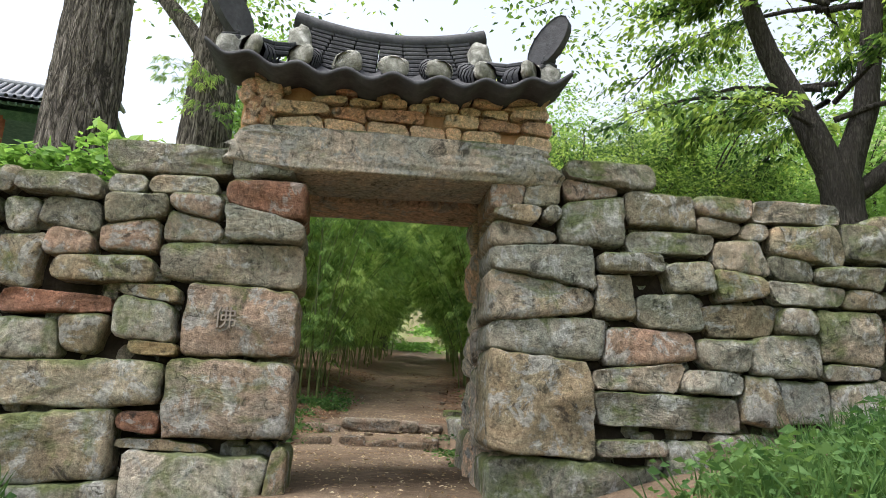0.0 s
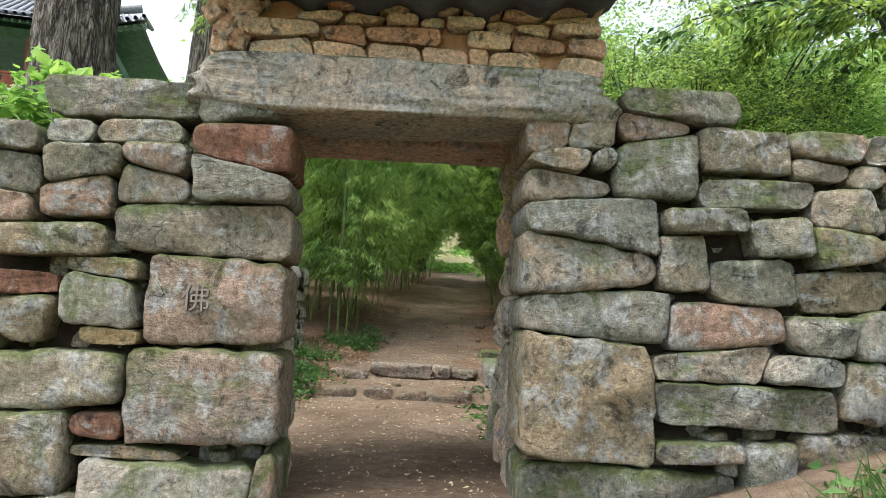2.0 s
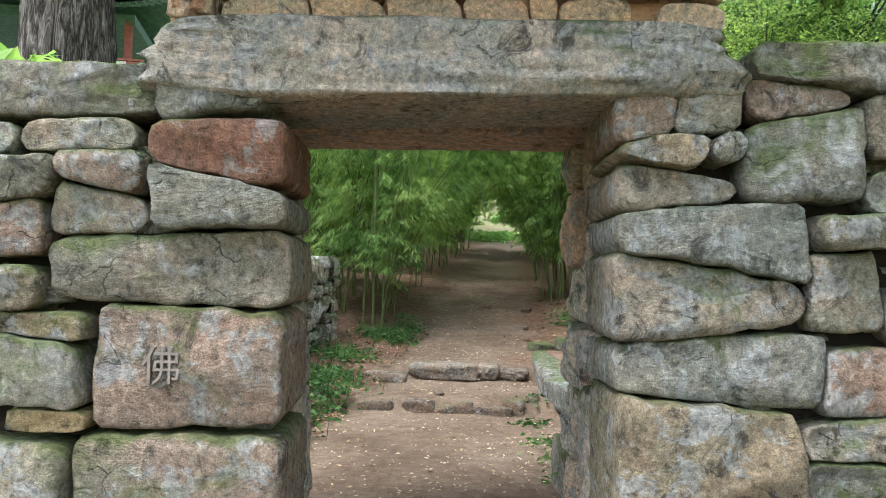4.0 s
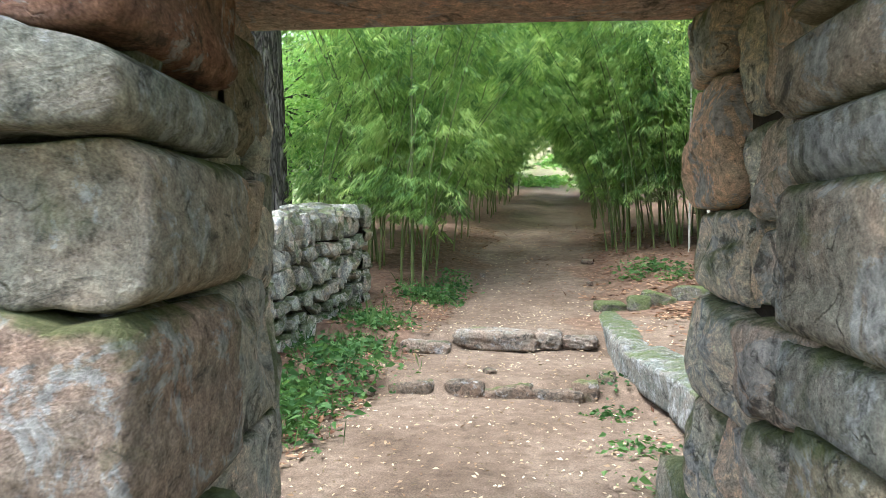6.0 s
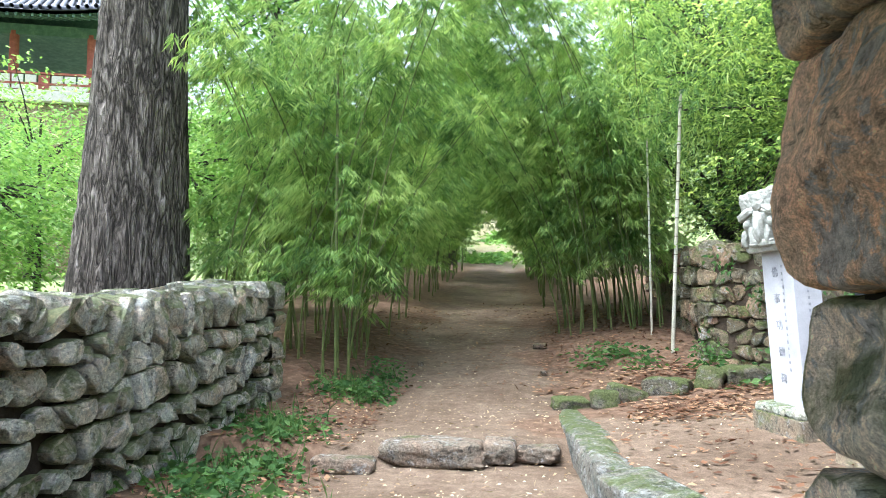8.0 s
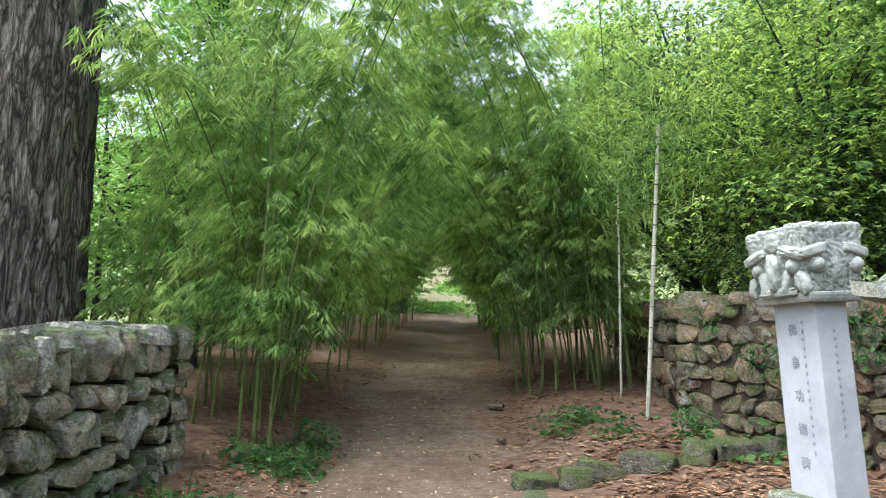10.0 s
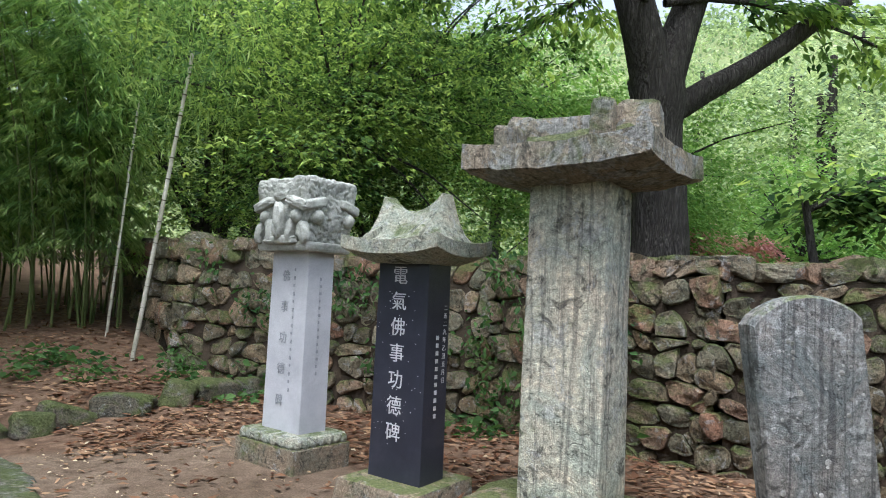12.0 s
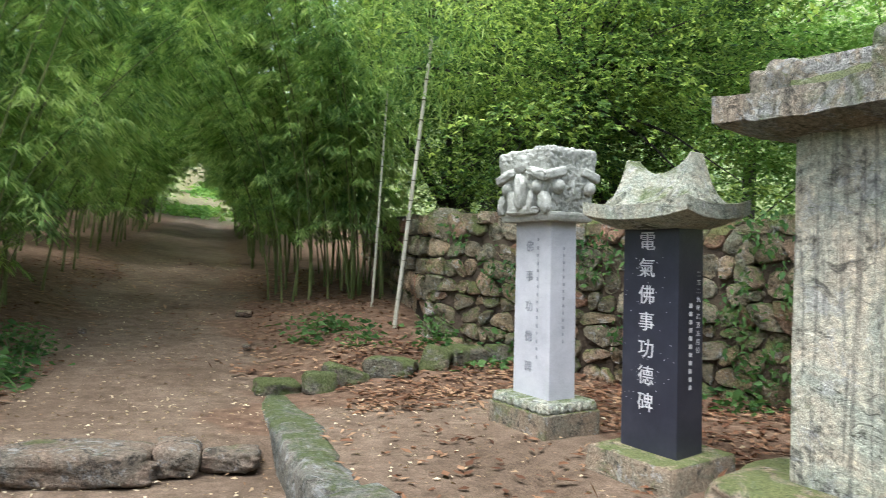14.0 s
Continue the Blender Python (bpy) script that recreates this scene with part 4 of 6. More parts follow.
            bmesh.ops.recalc_face_normals(ear, faces=ear.faces[:])
            o = part("ear_tile", ear, TILE, roof, "upturned dark end tile")
            d2 = b - a
            o.matrix_local = Matrix.Translation(b + Vector((-0.12 * sx, -0.07 * sy, 0.05))) @ pose(0, 0, 0, 0, 0, math.degrees(math.atan2(d2.y, d2.x)) * 0.55 if sx > 0 else 180 - math.degrees(math.atan2(d2.y, -d2.x)) * 0.55) @ Matrix.Diagonal((1.05, 0.55, 0.85, 1))
            blob = part("lime_plug", rounded_block("lime_plug", 41 + sx + 3 * sy, 4, 3.0, 0.22, LIME), LIME, roof, "white lime lump under the corner tile")
            blob.matrix_local = pose(b.x - 0.06 * sx, b.y - 0.07 * sy, b.z - 0.06, 0, 0, 25 * sx * sy) @ Matrix.Diagonal((0.32, 0.2, 0.24, 1))
    return roof


PLUGS = [rounded_block("lime_plug", 60 + i, 4, 2.6, 0.2, LIME) for i in range(4)]


def r_choice_plug(i):
    return PLUGS[i % 4]


gate_roof()


# ---------------------------------------------------------------- low walls
def run_wall(name, pts, base, top, thick, meshes, material, label, seed, heights, widths, face_both=False, core_inset=0.1, fill=CORE, jut=0.065, joint=0.006, lean=0.35, chisel=0.35, worn=0.9):
    """A wall along plan points; base and top heights are given at each point."""
    w = thing(name, pose(0, 0, 0), label, "stone wall", kind="structure")
    r = random.Random(seed)
    for i in range(len(pts) - 1):
        a, b = Vector((*pts[i], 0)), Vector((*pts[i + 1], 0))
        d = b - a
        L = d.length
        rot = math.degrees(math.atan2(d.y, d.x))
        fr = pose(a.x, a.y, 0, 0, 0, rot)
        bm = bmesh.new()
        res = slab(bm, 0.14, L, core_inset, thick - core_inset, 0, 1)
        for v in bm.verts:
            u = v.co.x / L
            lo, hi = base[i] * (1 - u) + base[i + 1] * u, top[i] * (1 - u) + top[i + 1] * u
            v.co.z = lo - 0.3 if v.co.z < 0.5 else hi - 0.1
        c = part("core", bm, fill, w)
        c.matrix_local = fr
        faces = ((0.0, 1), (thick, -1)) if face_both else ((0.0, 1),)
        for off, s in faces:
            boxes = []
            for x0, x1, z0, z1 in courses(L, 0.0, 1.0, heights, widths, r):
                u = (x0 + x1) / 2 / L
                lo, hi = base[i] * (1 - u) + base[i + 1] * u - 0.12, top[i] * (1 - u) + top[i + 1] * u
                if r.random() > 0.07:
                    sx, sz = r.gauss(0, 0.02), r.gauss(0, 0.018)
                    boxes.append((x0 + sx, x1 + sx, lo + (hi - lo) * z0 + sz, lo + (hi - lo) * z1 + sz))
            lay(w, fr if s > 0 else fr @ pose(L, off, 0, 0, 0, 180), boxes, [r.uniform(-jut, jut) for _ in boxes], 0.28, lambda k: material, seed * 10 + i, 0.07, joint, lean, 0.055, chisel, 0.014, False, worn=worn)
        # loose top stones
        x = 0.0
        while x < L:
            sw = r.uniform(0.18, 0.42)
            u = min(1, (x + sw / 2) / L)
            hi = top[i] * (1 - u) + top[i + 1] * u
            y = r.uniform(0.02, 0.12)
            while y < thick - 0.1:
                sd = r.uniform(0.2, 0.4)
                o = new("stone", r.choice(meshes))
                o.parent = w
                o.matrix_local = fr @ pose(x + sw / 2, y + sd / 2, hi - 0.03 + r.uniform(-0.03, 0.04), r.uniform(-10, 10), r.uniform(-10, 10), r.uniform(0, 360)) @ Matrix.Diagonal((sw, sd, r.uniform(0.1, 0.18), 1))
                y += sd * 0.9
            x += sw * 0.95
    return w


run_wall("wall_low_left", [(-4.35, 12.45), (-3.5, 12.42), (-3.42, 9.4), (-3.3, 6.2)][::-1], [-0.1, 0.0, 0.25, 0.4], [1.42, 1.48, 1.66, 1.66], -0.0 + 0.75, SMALL, DRYSTONE, "low dry wall of small lichened stones", 21, (0.085, 0.19), (0.11, 0.30), core_inset=0.14, jut=0.05, joint=0.005, lean=1.1, chisel=0.5, worn=1.1)

run_wall("wall_rear_right", [(1.45, 14.0), (3.45, 11.2), (4.0, 9.3), (6.6, 6.6)], [0.62, 0.5, 0.5, 0.55], [2.1, 1.98, 2.0, 2.1], 0.6, SMALL_R, REARSTONE, "old wall of mossy brown stones bedded in earth", 23, (0.06, 0.15), (0.11, 0.30), core_inset=0.05, fill=BEDDING, jut=0.03, joint=0.003, lean=0.9)
run_wall("wall_path_right", [(2.1, 24.0), (1.75, 18.5), (1.47, 14.05)], [1.4, 0.9, 0.62], [2.55, 2.3, 2.1], 0.6, SMALL_R, REARSTONE, "mossy stone wall running on behind the bamboo", 24, (0.12, 0.2), (0.25, 0.5), core_inset=0.07)


def gz(x, y):
    return float(ground_z(x, y))


# ---------------------------------------------------------------- path stones
def path_stones():
    r = random.Random(31)
    kerb_mat = stone_mat("kerb_stone", [(0.20, 0.205, 0.19), (0.24, 0.24, 0.22), (0.17, 0.18, 0.165)], 0.6, 0.05, 1.6)
    flat = blocks("stone", kerb_mat, 6, 9, 22.0, 0.045, 2.0, 4)
    dusty = stone_mat("worn_step_stone", [(0.18, 0.14, 0.11), (0.21, 0.17, 0.135), (0.15, 0.12, 0.095)], 0.3, -0.1, 1.5)
    worn = blocks("stone", dusty, 8, 8, 6.0, 0.16, 2.4, 14)
    pale = stone_mat("dusty_slab_stone", [(0.24, 0.195, 0.16), (0.28, 0.235, 0.195)], 0.35, -0.2, 1.5)
    slabs = blocks("stone", pale, 4, 9, 8.0, 0.13, 2.8, 12)
    # kerb of long slabs along the terrace
    kerb = thing("kerb", pose(0, 0, 0), "low kerb of long mossy stone slabs", "kerb", kind="structure")
    ys = [6.7, 7.7, 8.9, 9.95, 10.55, 11.2, 12.55]
    for i, (a, b) in enumerate(zip(ys, ys[1:])):
        xa, xb = float(curb_x(a)), float(curb_x(b))
        wd = (0.36, 0.40, 0.36, 0.32, 0.30, 0.34)[i]
        o = new("slab", flat[i % 6])
        o.parent = kerb
        o.matrix_local = pose((xa + xb) / 2 + wd / 2 - 0.06, (a + b) / 2, 0.11, 0, 0, math.degrees(math.atan2(b - a, xb - xa)) - 90) @ Matrix.Diagonal((wd, math.hypot(b - a, xb - xa) + 0.02, 0.34, 1))
    # lower row of half-buried step stones
    low = thing("step_1", pose(0, 0, 0), "row of half-buried worn stones across the path", "step", kind="structure")
    for x, w, h in ((-2.45, 0.30, 0.05), (-1.98, 0.38, 0.10), (-1.50, 0.32, 0.12), (-1.12, 0.42, 0.08), (-0.72, 0.46, 0.06), (-0.46, 0.2, 0.13)):
        y = 9.22 + 0.11 * (x + 2.4) + r.uniform(-0.04, 0.04)
        stone(worn, low, x - w / 2, x + w / 2, y - 0.05, y + 0.13, -0.22, -0.09 + h, r, 9)
    stone(worn, low, -0.36, -0.22, 9.6, 9.95, -0.15, 0.06, r, 6)
    up = thing("step_2", pose(0, 0, 0), "worn dusty slab stones forming a step in the path", "step", kind="structure")
    for x0, x1, h in ((-2.5, -1.98, 0.13), (-1.95, -1.05, 0.225), (-1.05, -0.78, 0.20), (-0.76, -0.40, 0.15)):
        y = 10.75 + 0.28 * ((x0 + x1) / 2 + 2.2)
        o = stone(slabs, up, x0, x1, y - 0.12, y + 0.30, 0.03 if x0 > -1.96 else -0.05, h, r, 3)
    # row of mossy rocks at the terrace's far edge
    row = thing("rock_edging", pose(0, 0, 0), "row of mossy rocks edging the stele terrace", "rock row", kind="structure")
    for x, y, sx, sy, sz in ((-0.22, 12.72, 0.42, 0.3, 0.16), (0.08, 12.62, 0.26, 0.26, 0.26), (0.42, 12.72, 0.44, 0.3, 0.22), (0.85, 12.85, 0.42, 0.3, 0.26), (1.22, 12.95, 0.34, 0.3, 0.30), (1.62, 13.05, 0.46, 0.34, 0.24), (2.05, 13.15, 0.4, 0.3, 0.26), (2.45, 12.6, 0.4, 0.3, 0.22)):
        z = gz(x, y - 0.2)
        o = new("rock", r.choice(ROCKS))
        o.parent = row
        o.matrix_local = pose(x + r.uniform(-0.06, 0.06), y + r.uniform(-0.06, 0.06), z + sz * 0.22, r.uniform(-16, 16), r.uniform(-16, 16), r.uniform(-30, 30)) @ Matrix.Diagonal((sx * r.uniform(0.8, 1.3), sy, sz * r.uniform(0.85, 1.3), 1))
    # single stones lying about
    for x, y, s in ((-0.62, 15.84, 0.3), (-1.35, 9.75, 0.14), (-0.55, 14.1, 0.12), (-2.3, 14.6, 0.12)):
        o = new("path_rock", worn[int(s * 100) % 6])
        o.matrix_world = pose(x, y, gz(x, y) + 0.01, 0, 0, s * 900) @ Matrix.Diagonal((s, s * 0.7, 0.08, 1))
        tagged(o, "small flat rock lying half sunk in the path", "rock")
    # slab at the foot of the right jamb
    o = new("threshold_stone", MOSS_B[2])
    o.matrix_world = GATE @ pose(1.0, 1.95, 0.0, 0, 0, 4) @ Matrix.Diagonal((0.4, 0.7, 0.5, 1))
    tagged(o, "mossy upright stone at the foot of the gate's back", "rock")


path_stones()


# ---------------------------------------------------------------- steles
def writing(name, chars, size, material, parent, m, extrude=0.0015, squash=1.0):
    """One line of characters as a mesh, centred."""
    cu = bpy.data.curves.new(name, "FONT")
    cu.body, cu.size, cu.extrude, cu.align_x, cu.align_y = chars, size, extrude, "CENTER", "CENTER"
    tmp = bpy.data.objects.new(name, cu)
    scene.collection.objects.link(tmp)
    bpy.context.view_layer.update()
    me = bpy.data.meshes.new_from_object(tmp)
    bpy.data.objects.remove(tmp)
    me.materials.clear()
    me.materials.append(material)
    ob = new(name, me)
    ob.parent = parent
    ob.matrix_local = m @ Matrix.Diagonal((squash, 1, 1, 1))
    return ob


def side_frame(side, x, y, z):
    """Upright writing frame on the face that looks to -x or to -y."""
    return pose(x, y, z, 90, 0, -90 if side == "x" else 0)


def shaft(name, parent, wx, wy, z0, z1, material, taper=1.0, bevel=0.008, label="", wob=0.0, cuts=0):
    bm = bmesh.new()
    slab(bm, -wx / 2, wx / 2, -wy / 2, wy / 2, z0, z1, bevel, 2)
    if cuts:
        bmesh.ops.subdivide_edges(bm, edges=bm.edges[:], cuts=cuts, use_grid_fill=True)
    for v in bm.verts:
        u = (v.co.z - z0) / (z1 - z0)
        k = 1 + (taper - 1) * u
        v.co.x *= k
        v.co.y *= k
        if wob:
            v.co += noise.noise_vector(v.co * 4) * wob
    return part(name, bm, material, parent, label, bool(cuts))


def horned_cap(parent, hx, hy, z0, eave, curl, rise, horn, horn_y, material, seed, rough):
    """A stone cap carved like a roof: hollow slopes, a saddle ridge between two raised ends, a thick eave curling up at the corners, a chamfered underside."""
    n = 40
    bm = bmesh.new()

    def top(x, y):
        ax, ay = abs(x) / hx, abs(y) / hy
        u = min(abs(y) / horn_y, 1.0)
        height = rise + horn * u ** 2.5
        fx = max(0.0, 1 - max(0.0, ax - 0.22) / 0.72) ** 2.0
        fy = 1.0 if abs(y) < horn_y else max(0.0, 1 - (abs(y) - horn_y) / (0.94 * hy - horn_y)) ** 1.7
        return eave + 0.05 + height * fx * fy + curl * (ax * ay) ** 2.2

    def under(x, y):
        ax, ay = abs(x) / hx, abs(y) / hy
        return 0.05 * max(0.0, (max(ax, ay) - 0.55) / 0.45) + curl * (ax * ay) ** 2.2

    sheets = []
    for height in (under, top):
        rows_ = []
        for j in range(n + 1):
            row = []
            for i in range(n + 1):
                x, y = hx * (2 * i / n - 1), hy * (2 * j / n - 1)
                v = bm.verts.new((x, y, z0 + height(x, y)))
                v.co += noise.noise_vector(v.co * 8 + Vector((seed, 0, 0))) * rough + noise.noise_vector(v.co * 26 + Vector((seed, 0, 0))) * rough * 0.6
                row.append(v)
            rows_.append(row)
        sheets.append(rows_)
    lo, hi = sheets
    for j in range(n):
        for i in range(n):
            bm.faces.new((lo[j][i], lo[j + 1][i], lo[j + 1][i + 1], lo[j][i + 1]))
            bm.faces.new((hi[j][i], hi[j][i + 1], hi[j + 1][i + 1], hi[j + 1][i]))
    for i in range(n):
        for (a, b), (c, d) in (((lo[0][i], lo[0][i + 1]), (hi[0][i], hi[0][i + 1])), ((lo[n][i + 1], lo[n][i]), (hi[n][i + 1], hi[n][i])), ((lo[i + 1][0], lo[i][0]), (hi[i + 1][0], hi[i][0])), ((lo[i][n], lo[i + 1][n]), (hi[i][n], hi[i + 1][n]))):
            bm.faces.new((a, b, d, c))
    return part("cap", bm, material, parent, smooth=False)


def white_stele():
    st = thing("stele", pose(1.56, 10.91, 0.36, 0, -2.6, 15.5), "pale grey granite stele with a carved dragon-head capital", "stele", "steles on the terrace")
    bm = bmesh.new()
    slab(bm, -0.25, 0.25, -0.32, 0.32, -0.1, 0.17, 0.012, 2)
    part("pedestal", bm, PEDESTAL, st, "brown stone pedestal")
    bm = bmesh.new()
    slab(bm, -0.235, 0.235, -0.305, 0.305, 0.165, 0.24, 0.035, 3)
    lip = part("lotus_rim", bm, GREENCAP, st, "mossy carved lotus rim")
    for k in range(7):
        for face in ("x", "y"):
            bm = bmesh.new()
            bmesh.ops.create_uvsphere(bm, u_segments=10, v_segments=6, radius=1.0)
            o = part("lotus_petal", bm, GREENCAP, st, smooth=True)
            t = -1 + 2 * (k + 0.5) / 7
            o.matrix_local = pose(-0.232 if face == "x" else 0.235 * t, 0.30 * t if face == "x" else -0.302, 0.195) @ Matrix.Diagonal((0.016 if face == "x" else 0.03, 0.038 if face == "x" else 0.016, 0.035, 1))
    sh = shaft("shaft", st, 0.235, 0.405, 0.235, 1.48, PALE_GRANITE, 0.97, 0.004)
    for i, ch in enumerate("佛事功德碑"):
        writing("character", ch, 0.085, INK, sh, side_frame("x", -0.1190 + 0.0024 * (1 - i / 4), 0.03, 1.30 - 0.215 * i))
    for i in range(16):
        bm = bmesh.new()
        slab(bm, -0.1195, -0.1165, -0.07, -0.058 + 0.003 * (i % 3), 1.36 - 0.055 * i - 0.02 - 0.006 * (i % 2), 1.36 - 0.055 * i, 0)
        part("small_writing", bm, INK, sh)
    for i in range(14):
        bm = bmesh.new()
        slab(bm, -0.006, 0.006 + 0.003 * (i % 3), -0.2030, -0.2000, 1.3 - 0.05 * i - 0.02, 1.3 - 0.05 * i, 0)
        part("small_writing", bm, INK, sh)
    # capital: a dragon mask, carved deep in a block
    bm = bmesh.new()
    bmesh.ops.create_cube(bm, size=2.0)
    bmesh.ops.subdivide_edges(bm, edges=bm.edges[:], cuts=44, use_grid_fill=True)
    for v in bm.verts:
        c = v.co
        k = (abs(c.x) ** 14 + abs(c.y) ** 14 + abs(c.z) ** 14) ** (1 / 14)
        c = c / k
        out = c.normalized()
        face = c.y if abs(c.x) > abs(c.y) else c.x        # runs across the side that looks out
        w = Vector((abs(face) * 2.1 + (2 if abs(c.x) > abs(c.y) else 7), c.z * 2.3, 0.4 * c.x))
        n1 = noise.noise(w * 1.5) + 0.5 * noise.noise(w * 3.1)
        cut = max(0.0, 1 - abs(math.sin(8.5 * n1 + 2.2 * c.z)) * 2.4)
        lump = 0.03 * noise.noise(w * 1.1 + Vector((5, 0, 0)))
        eye = 0.09 * math.exp(-(((abs(face) - 0.52) / 0.2) ** 2 + ((c.z + 0.02) / 0.24) ** 2))
        nose = 0.06 * math.exp(-((face / 0.22) ** 2 + ((c.z + 0.25) / 0.4) ** 2))
        c = c * (1 + lump - 0.09 * cut) + out * (eye + nose) * (abs(c.z) < 0.85)
        wide = 0.92 + 0.08 * c.z
        v.co = (c.x * 0.235 * wide, c.y * 0.30 * wide, 1.745 + c.z * 0.245 + 0.02 * noise.noise(w * 2) * (c.z > 0.8))
    cap = part("capital", bm, CARVED, st, "deeply carved dragon-mask capital", True)
    def lobe(name, label, x, y, z, sx, sy, sz, tilt, power):
        o = part(name, rounded_block(name, int(500 + 90 * y + 40 * z), 9, power, 0.2, CARVED, 2.4), CARVED, cap, label)
        o.matrix_local = pose(x, y, z, tilt) @ Matrix.Diagonal((sx, sy, sz, 1))

    for sx, sy in ((-0.212, 0.17), (-0.212, -0.17), (-0.13, -0.272), (0.15, -0.272)):
        bm = bmesh.new()
        bmesh.ops.create_uvsphere(bm, u_segments=16, v_segments=10, radius=0.052)
        o = part("eye", bm, CARVED, cap, "bulging carved eye", True)
        o.matrix_local = pose(sx, sy, 1.71)
    # heavy brows, drooping snout, whisker curls and jaw of the mask
    for side in (-1, 1):
        lobe("brow", "overhanging carved brow", -0.205, side * 0.18, 1.80, 0.11, 0.21, 0.07, side * -16, 5)
        lobe("whisker", "carved whisker curl", -0.208, side * 0.235, 1.60, 0.07, 0.09, 0.15, side * 14, 3)
        lobe("cheek", "carved cheek fold", -0.212, side * 0.11, 1.61, 0.08, 0.07, 0.18, side * -12, 3)
    lobe("snout", "drooping carved snout", -0.215, 0.0, 1.68, 0.12, 0.10, 0.26, 0, 3)
    lobe("crest", "carved forehead crest", -0.205, 0.0, 1.88, 0.09, 0.16, 0.13, 0, 3)
    lobe("jaw", "carved jaw", -0.205, 0.0, 1.55, 0.08, 0.34, 0.06, 0, 4)
    for side in (-1, 1):
        o = part("brow", rounded_block("brow", 640 + side, 7, 5.0, 0.06, CARVED), CARVED, cap, "overhanging carved brow")
        o.matrix_local = pose(side * 0.15, -0.265, 1.80, 0, side * 16, 0) @ Matrix.Diagonal((0.18, 0.10, 0.07, 1))
    shaft("capital_foot", st, 0.40, 0.53, 1.475, 1.54, CARVED, 1.06, 0.02)
    return st


def black_stele():
    st = thing("stele", pose(1.80, 9.81, 0.34, 0, -2.8, 18.0), "polished black stone stele with white engraved characters and roof cap", "stele", "steles on the terrace")
    shaft("pedestal", st, 0.60, 0.62, -0.1, 0.16, PEDESTAL, 0.94, 0.02, "mossy rough stone pedestal", 0.012, 5)
    sh = shaft("shaft", st, 0.22, 0.39, 0.155, 1.42, BLACK_STONE, 0.97, 0.003)
    for i, ch in enumerate("電氣佛事功德碑"):
        writing("character", ch, 0.115, CHALK, sh, side_frame("x", -0.1085 - 0.0028 * i / 6, 0.02, 1.335 - 0.152 * i))
    for i, ch in enumerate("二五二九年乙丑五月日"):
        writing("character", ch, 0.036, CHALK, sh, side_frame("y", 0.065, -0.1925 - 0.002 * (1 - i / 9), 1.16 - 0.047 * i))
    for i in range(11):
        bm = bmesh.new()
        slab(bm, -0.012, 0.012, -0.1945, -0.191, 1.0 - 0.045 * i - 0.024, 1.0 - 0.045 * i, 0)
        part("small_writing", bm, CHALK, sh)
    r = random.Random(8)
    for i in range(60):   # chips in the polish
        bm = bmesh.new()
        s = r.uniform(0.002, 0.0045)
        y, z = r.uniform(-0.18, 0.18), r.uniform(0.35, 1.25)
        slab(bm, -0.1115, -0.106, y, y + s, z, z + s * r.uniform(0.7, 1.4), 0)
        part("chip", bm, CHALK, sh)
    horned_cap(st, 0.275, 0.365, 1.41, 0.08, 0.04, 0.19, 0.10, 0.22, GREENCAP, 3, 0.003)
    for sy in (-1, 1):
        for sx in (-1, 1):
            o = part("cap_ridge", rounded_block("cap_ridge", 70 + sx + 2 * sy, 4, 8.0, 0.06, GREENCAP), GREENCAP, st, "carved hip ridge of the cap")
            o.matrix_local = pose(sx * 0.18, sy * 0.17, 1.565, 0, sx * 32, sx * sy * 14) @ Matrix.Diagonal((0.15, 0.045, 0.09, 1))
    return st


def grey_stele():
    st = thing("stele", pose(2.285, 8.955, 0.40, 0, -2.2, 17.0), "tall weathered granite stele under a broad stone cap", "stele", "steles on the terrace")
    o = part("base_slab", rounded_block("base_slab", 12, 8, 6.0, 0.07, PEDESTAL, 2.0), PEDESTAL, st, "flat mossy base slab")
    o.matrix_local = pose(0.02, 0.0, 0.0, 0, 0, 6) @ Matrix.Diagonal((0.95, 1.15, 0.24, 1))
    sh = shaft("shaft", st, 0.33, 0.47, 0.09, 1.83, OLD_STELE, 0.96, 0.012, wob=0.006, cuts=10)
    for i in range(9):
        for j in range(4):
            bm = bmesh.new()
            z = 1.6 - 0.15 * i
            slab(bm, -0.1665 + 0.004 * (z / 1.8), -0.155, 0.13 - 0.09 * j, 0.165 - 0.09 * j, z - 0.06, z, 0.004)
            part("worn_writing", bm, OLD_STELE, sh)
    horned_cap(st, 0.40, 0.53, 1.80, 0.13, 0.035, 0.13, 0.05, 0.33, OLD_CAP, 9, 0.010)
    for x, y, z, sx, sy, sz in ((-0.02, -0.33, 2.12, 0.24, 0.22, 0.20), (-0.16, -0.20, 2.11, 0.22, 0.12, 0.20), (0.0, 0.0, 2.10, 0.18, 0.62, 0.20), (-0.02, 0.36, 2.11, 0.20, 0.16, 0.22), (0.18, -0.30, 2.06, 0.30, 0.14, 0.18), (-0.26, 0.30, 2.03, 0.26, 0.12, 0.16)):
        o = part("ridge_lump", rounded_block("ridge_lump", int(100 * (x + 2)), 6, 8.0, 0.10, OLD_CAP, 2.0, 6), OLD_CAP, st, "worn carved ridge")
        o.matrix_local = pose(x, y, z, 0, 0, 12) @ Matrix.Diagonal((sx, sy, sz, 1))
    return st


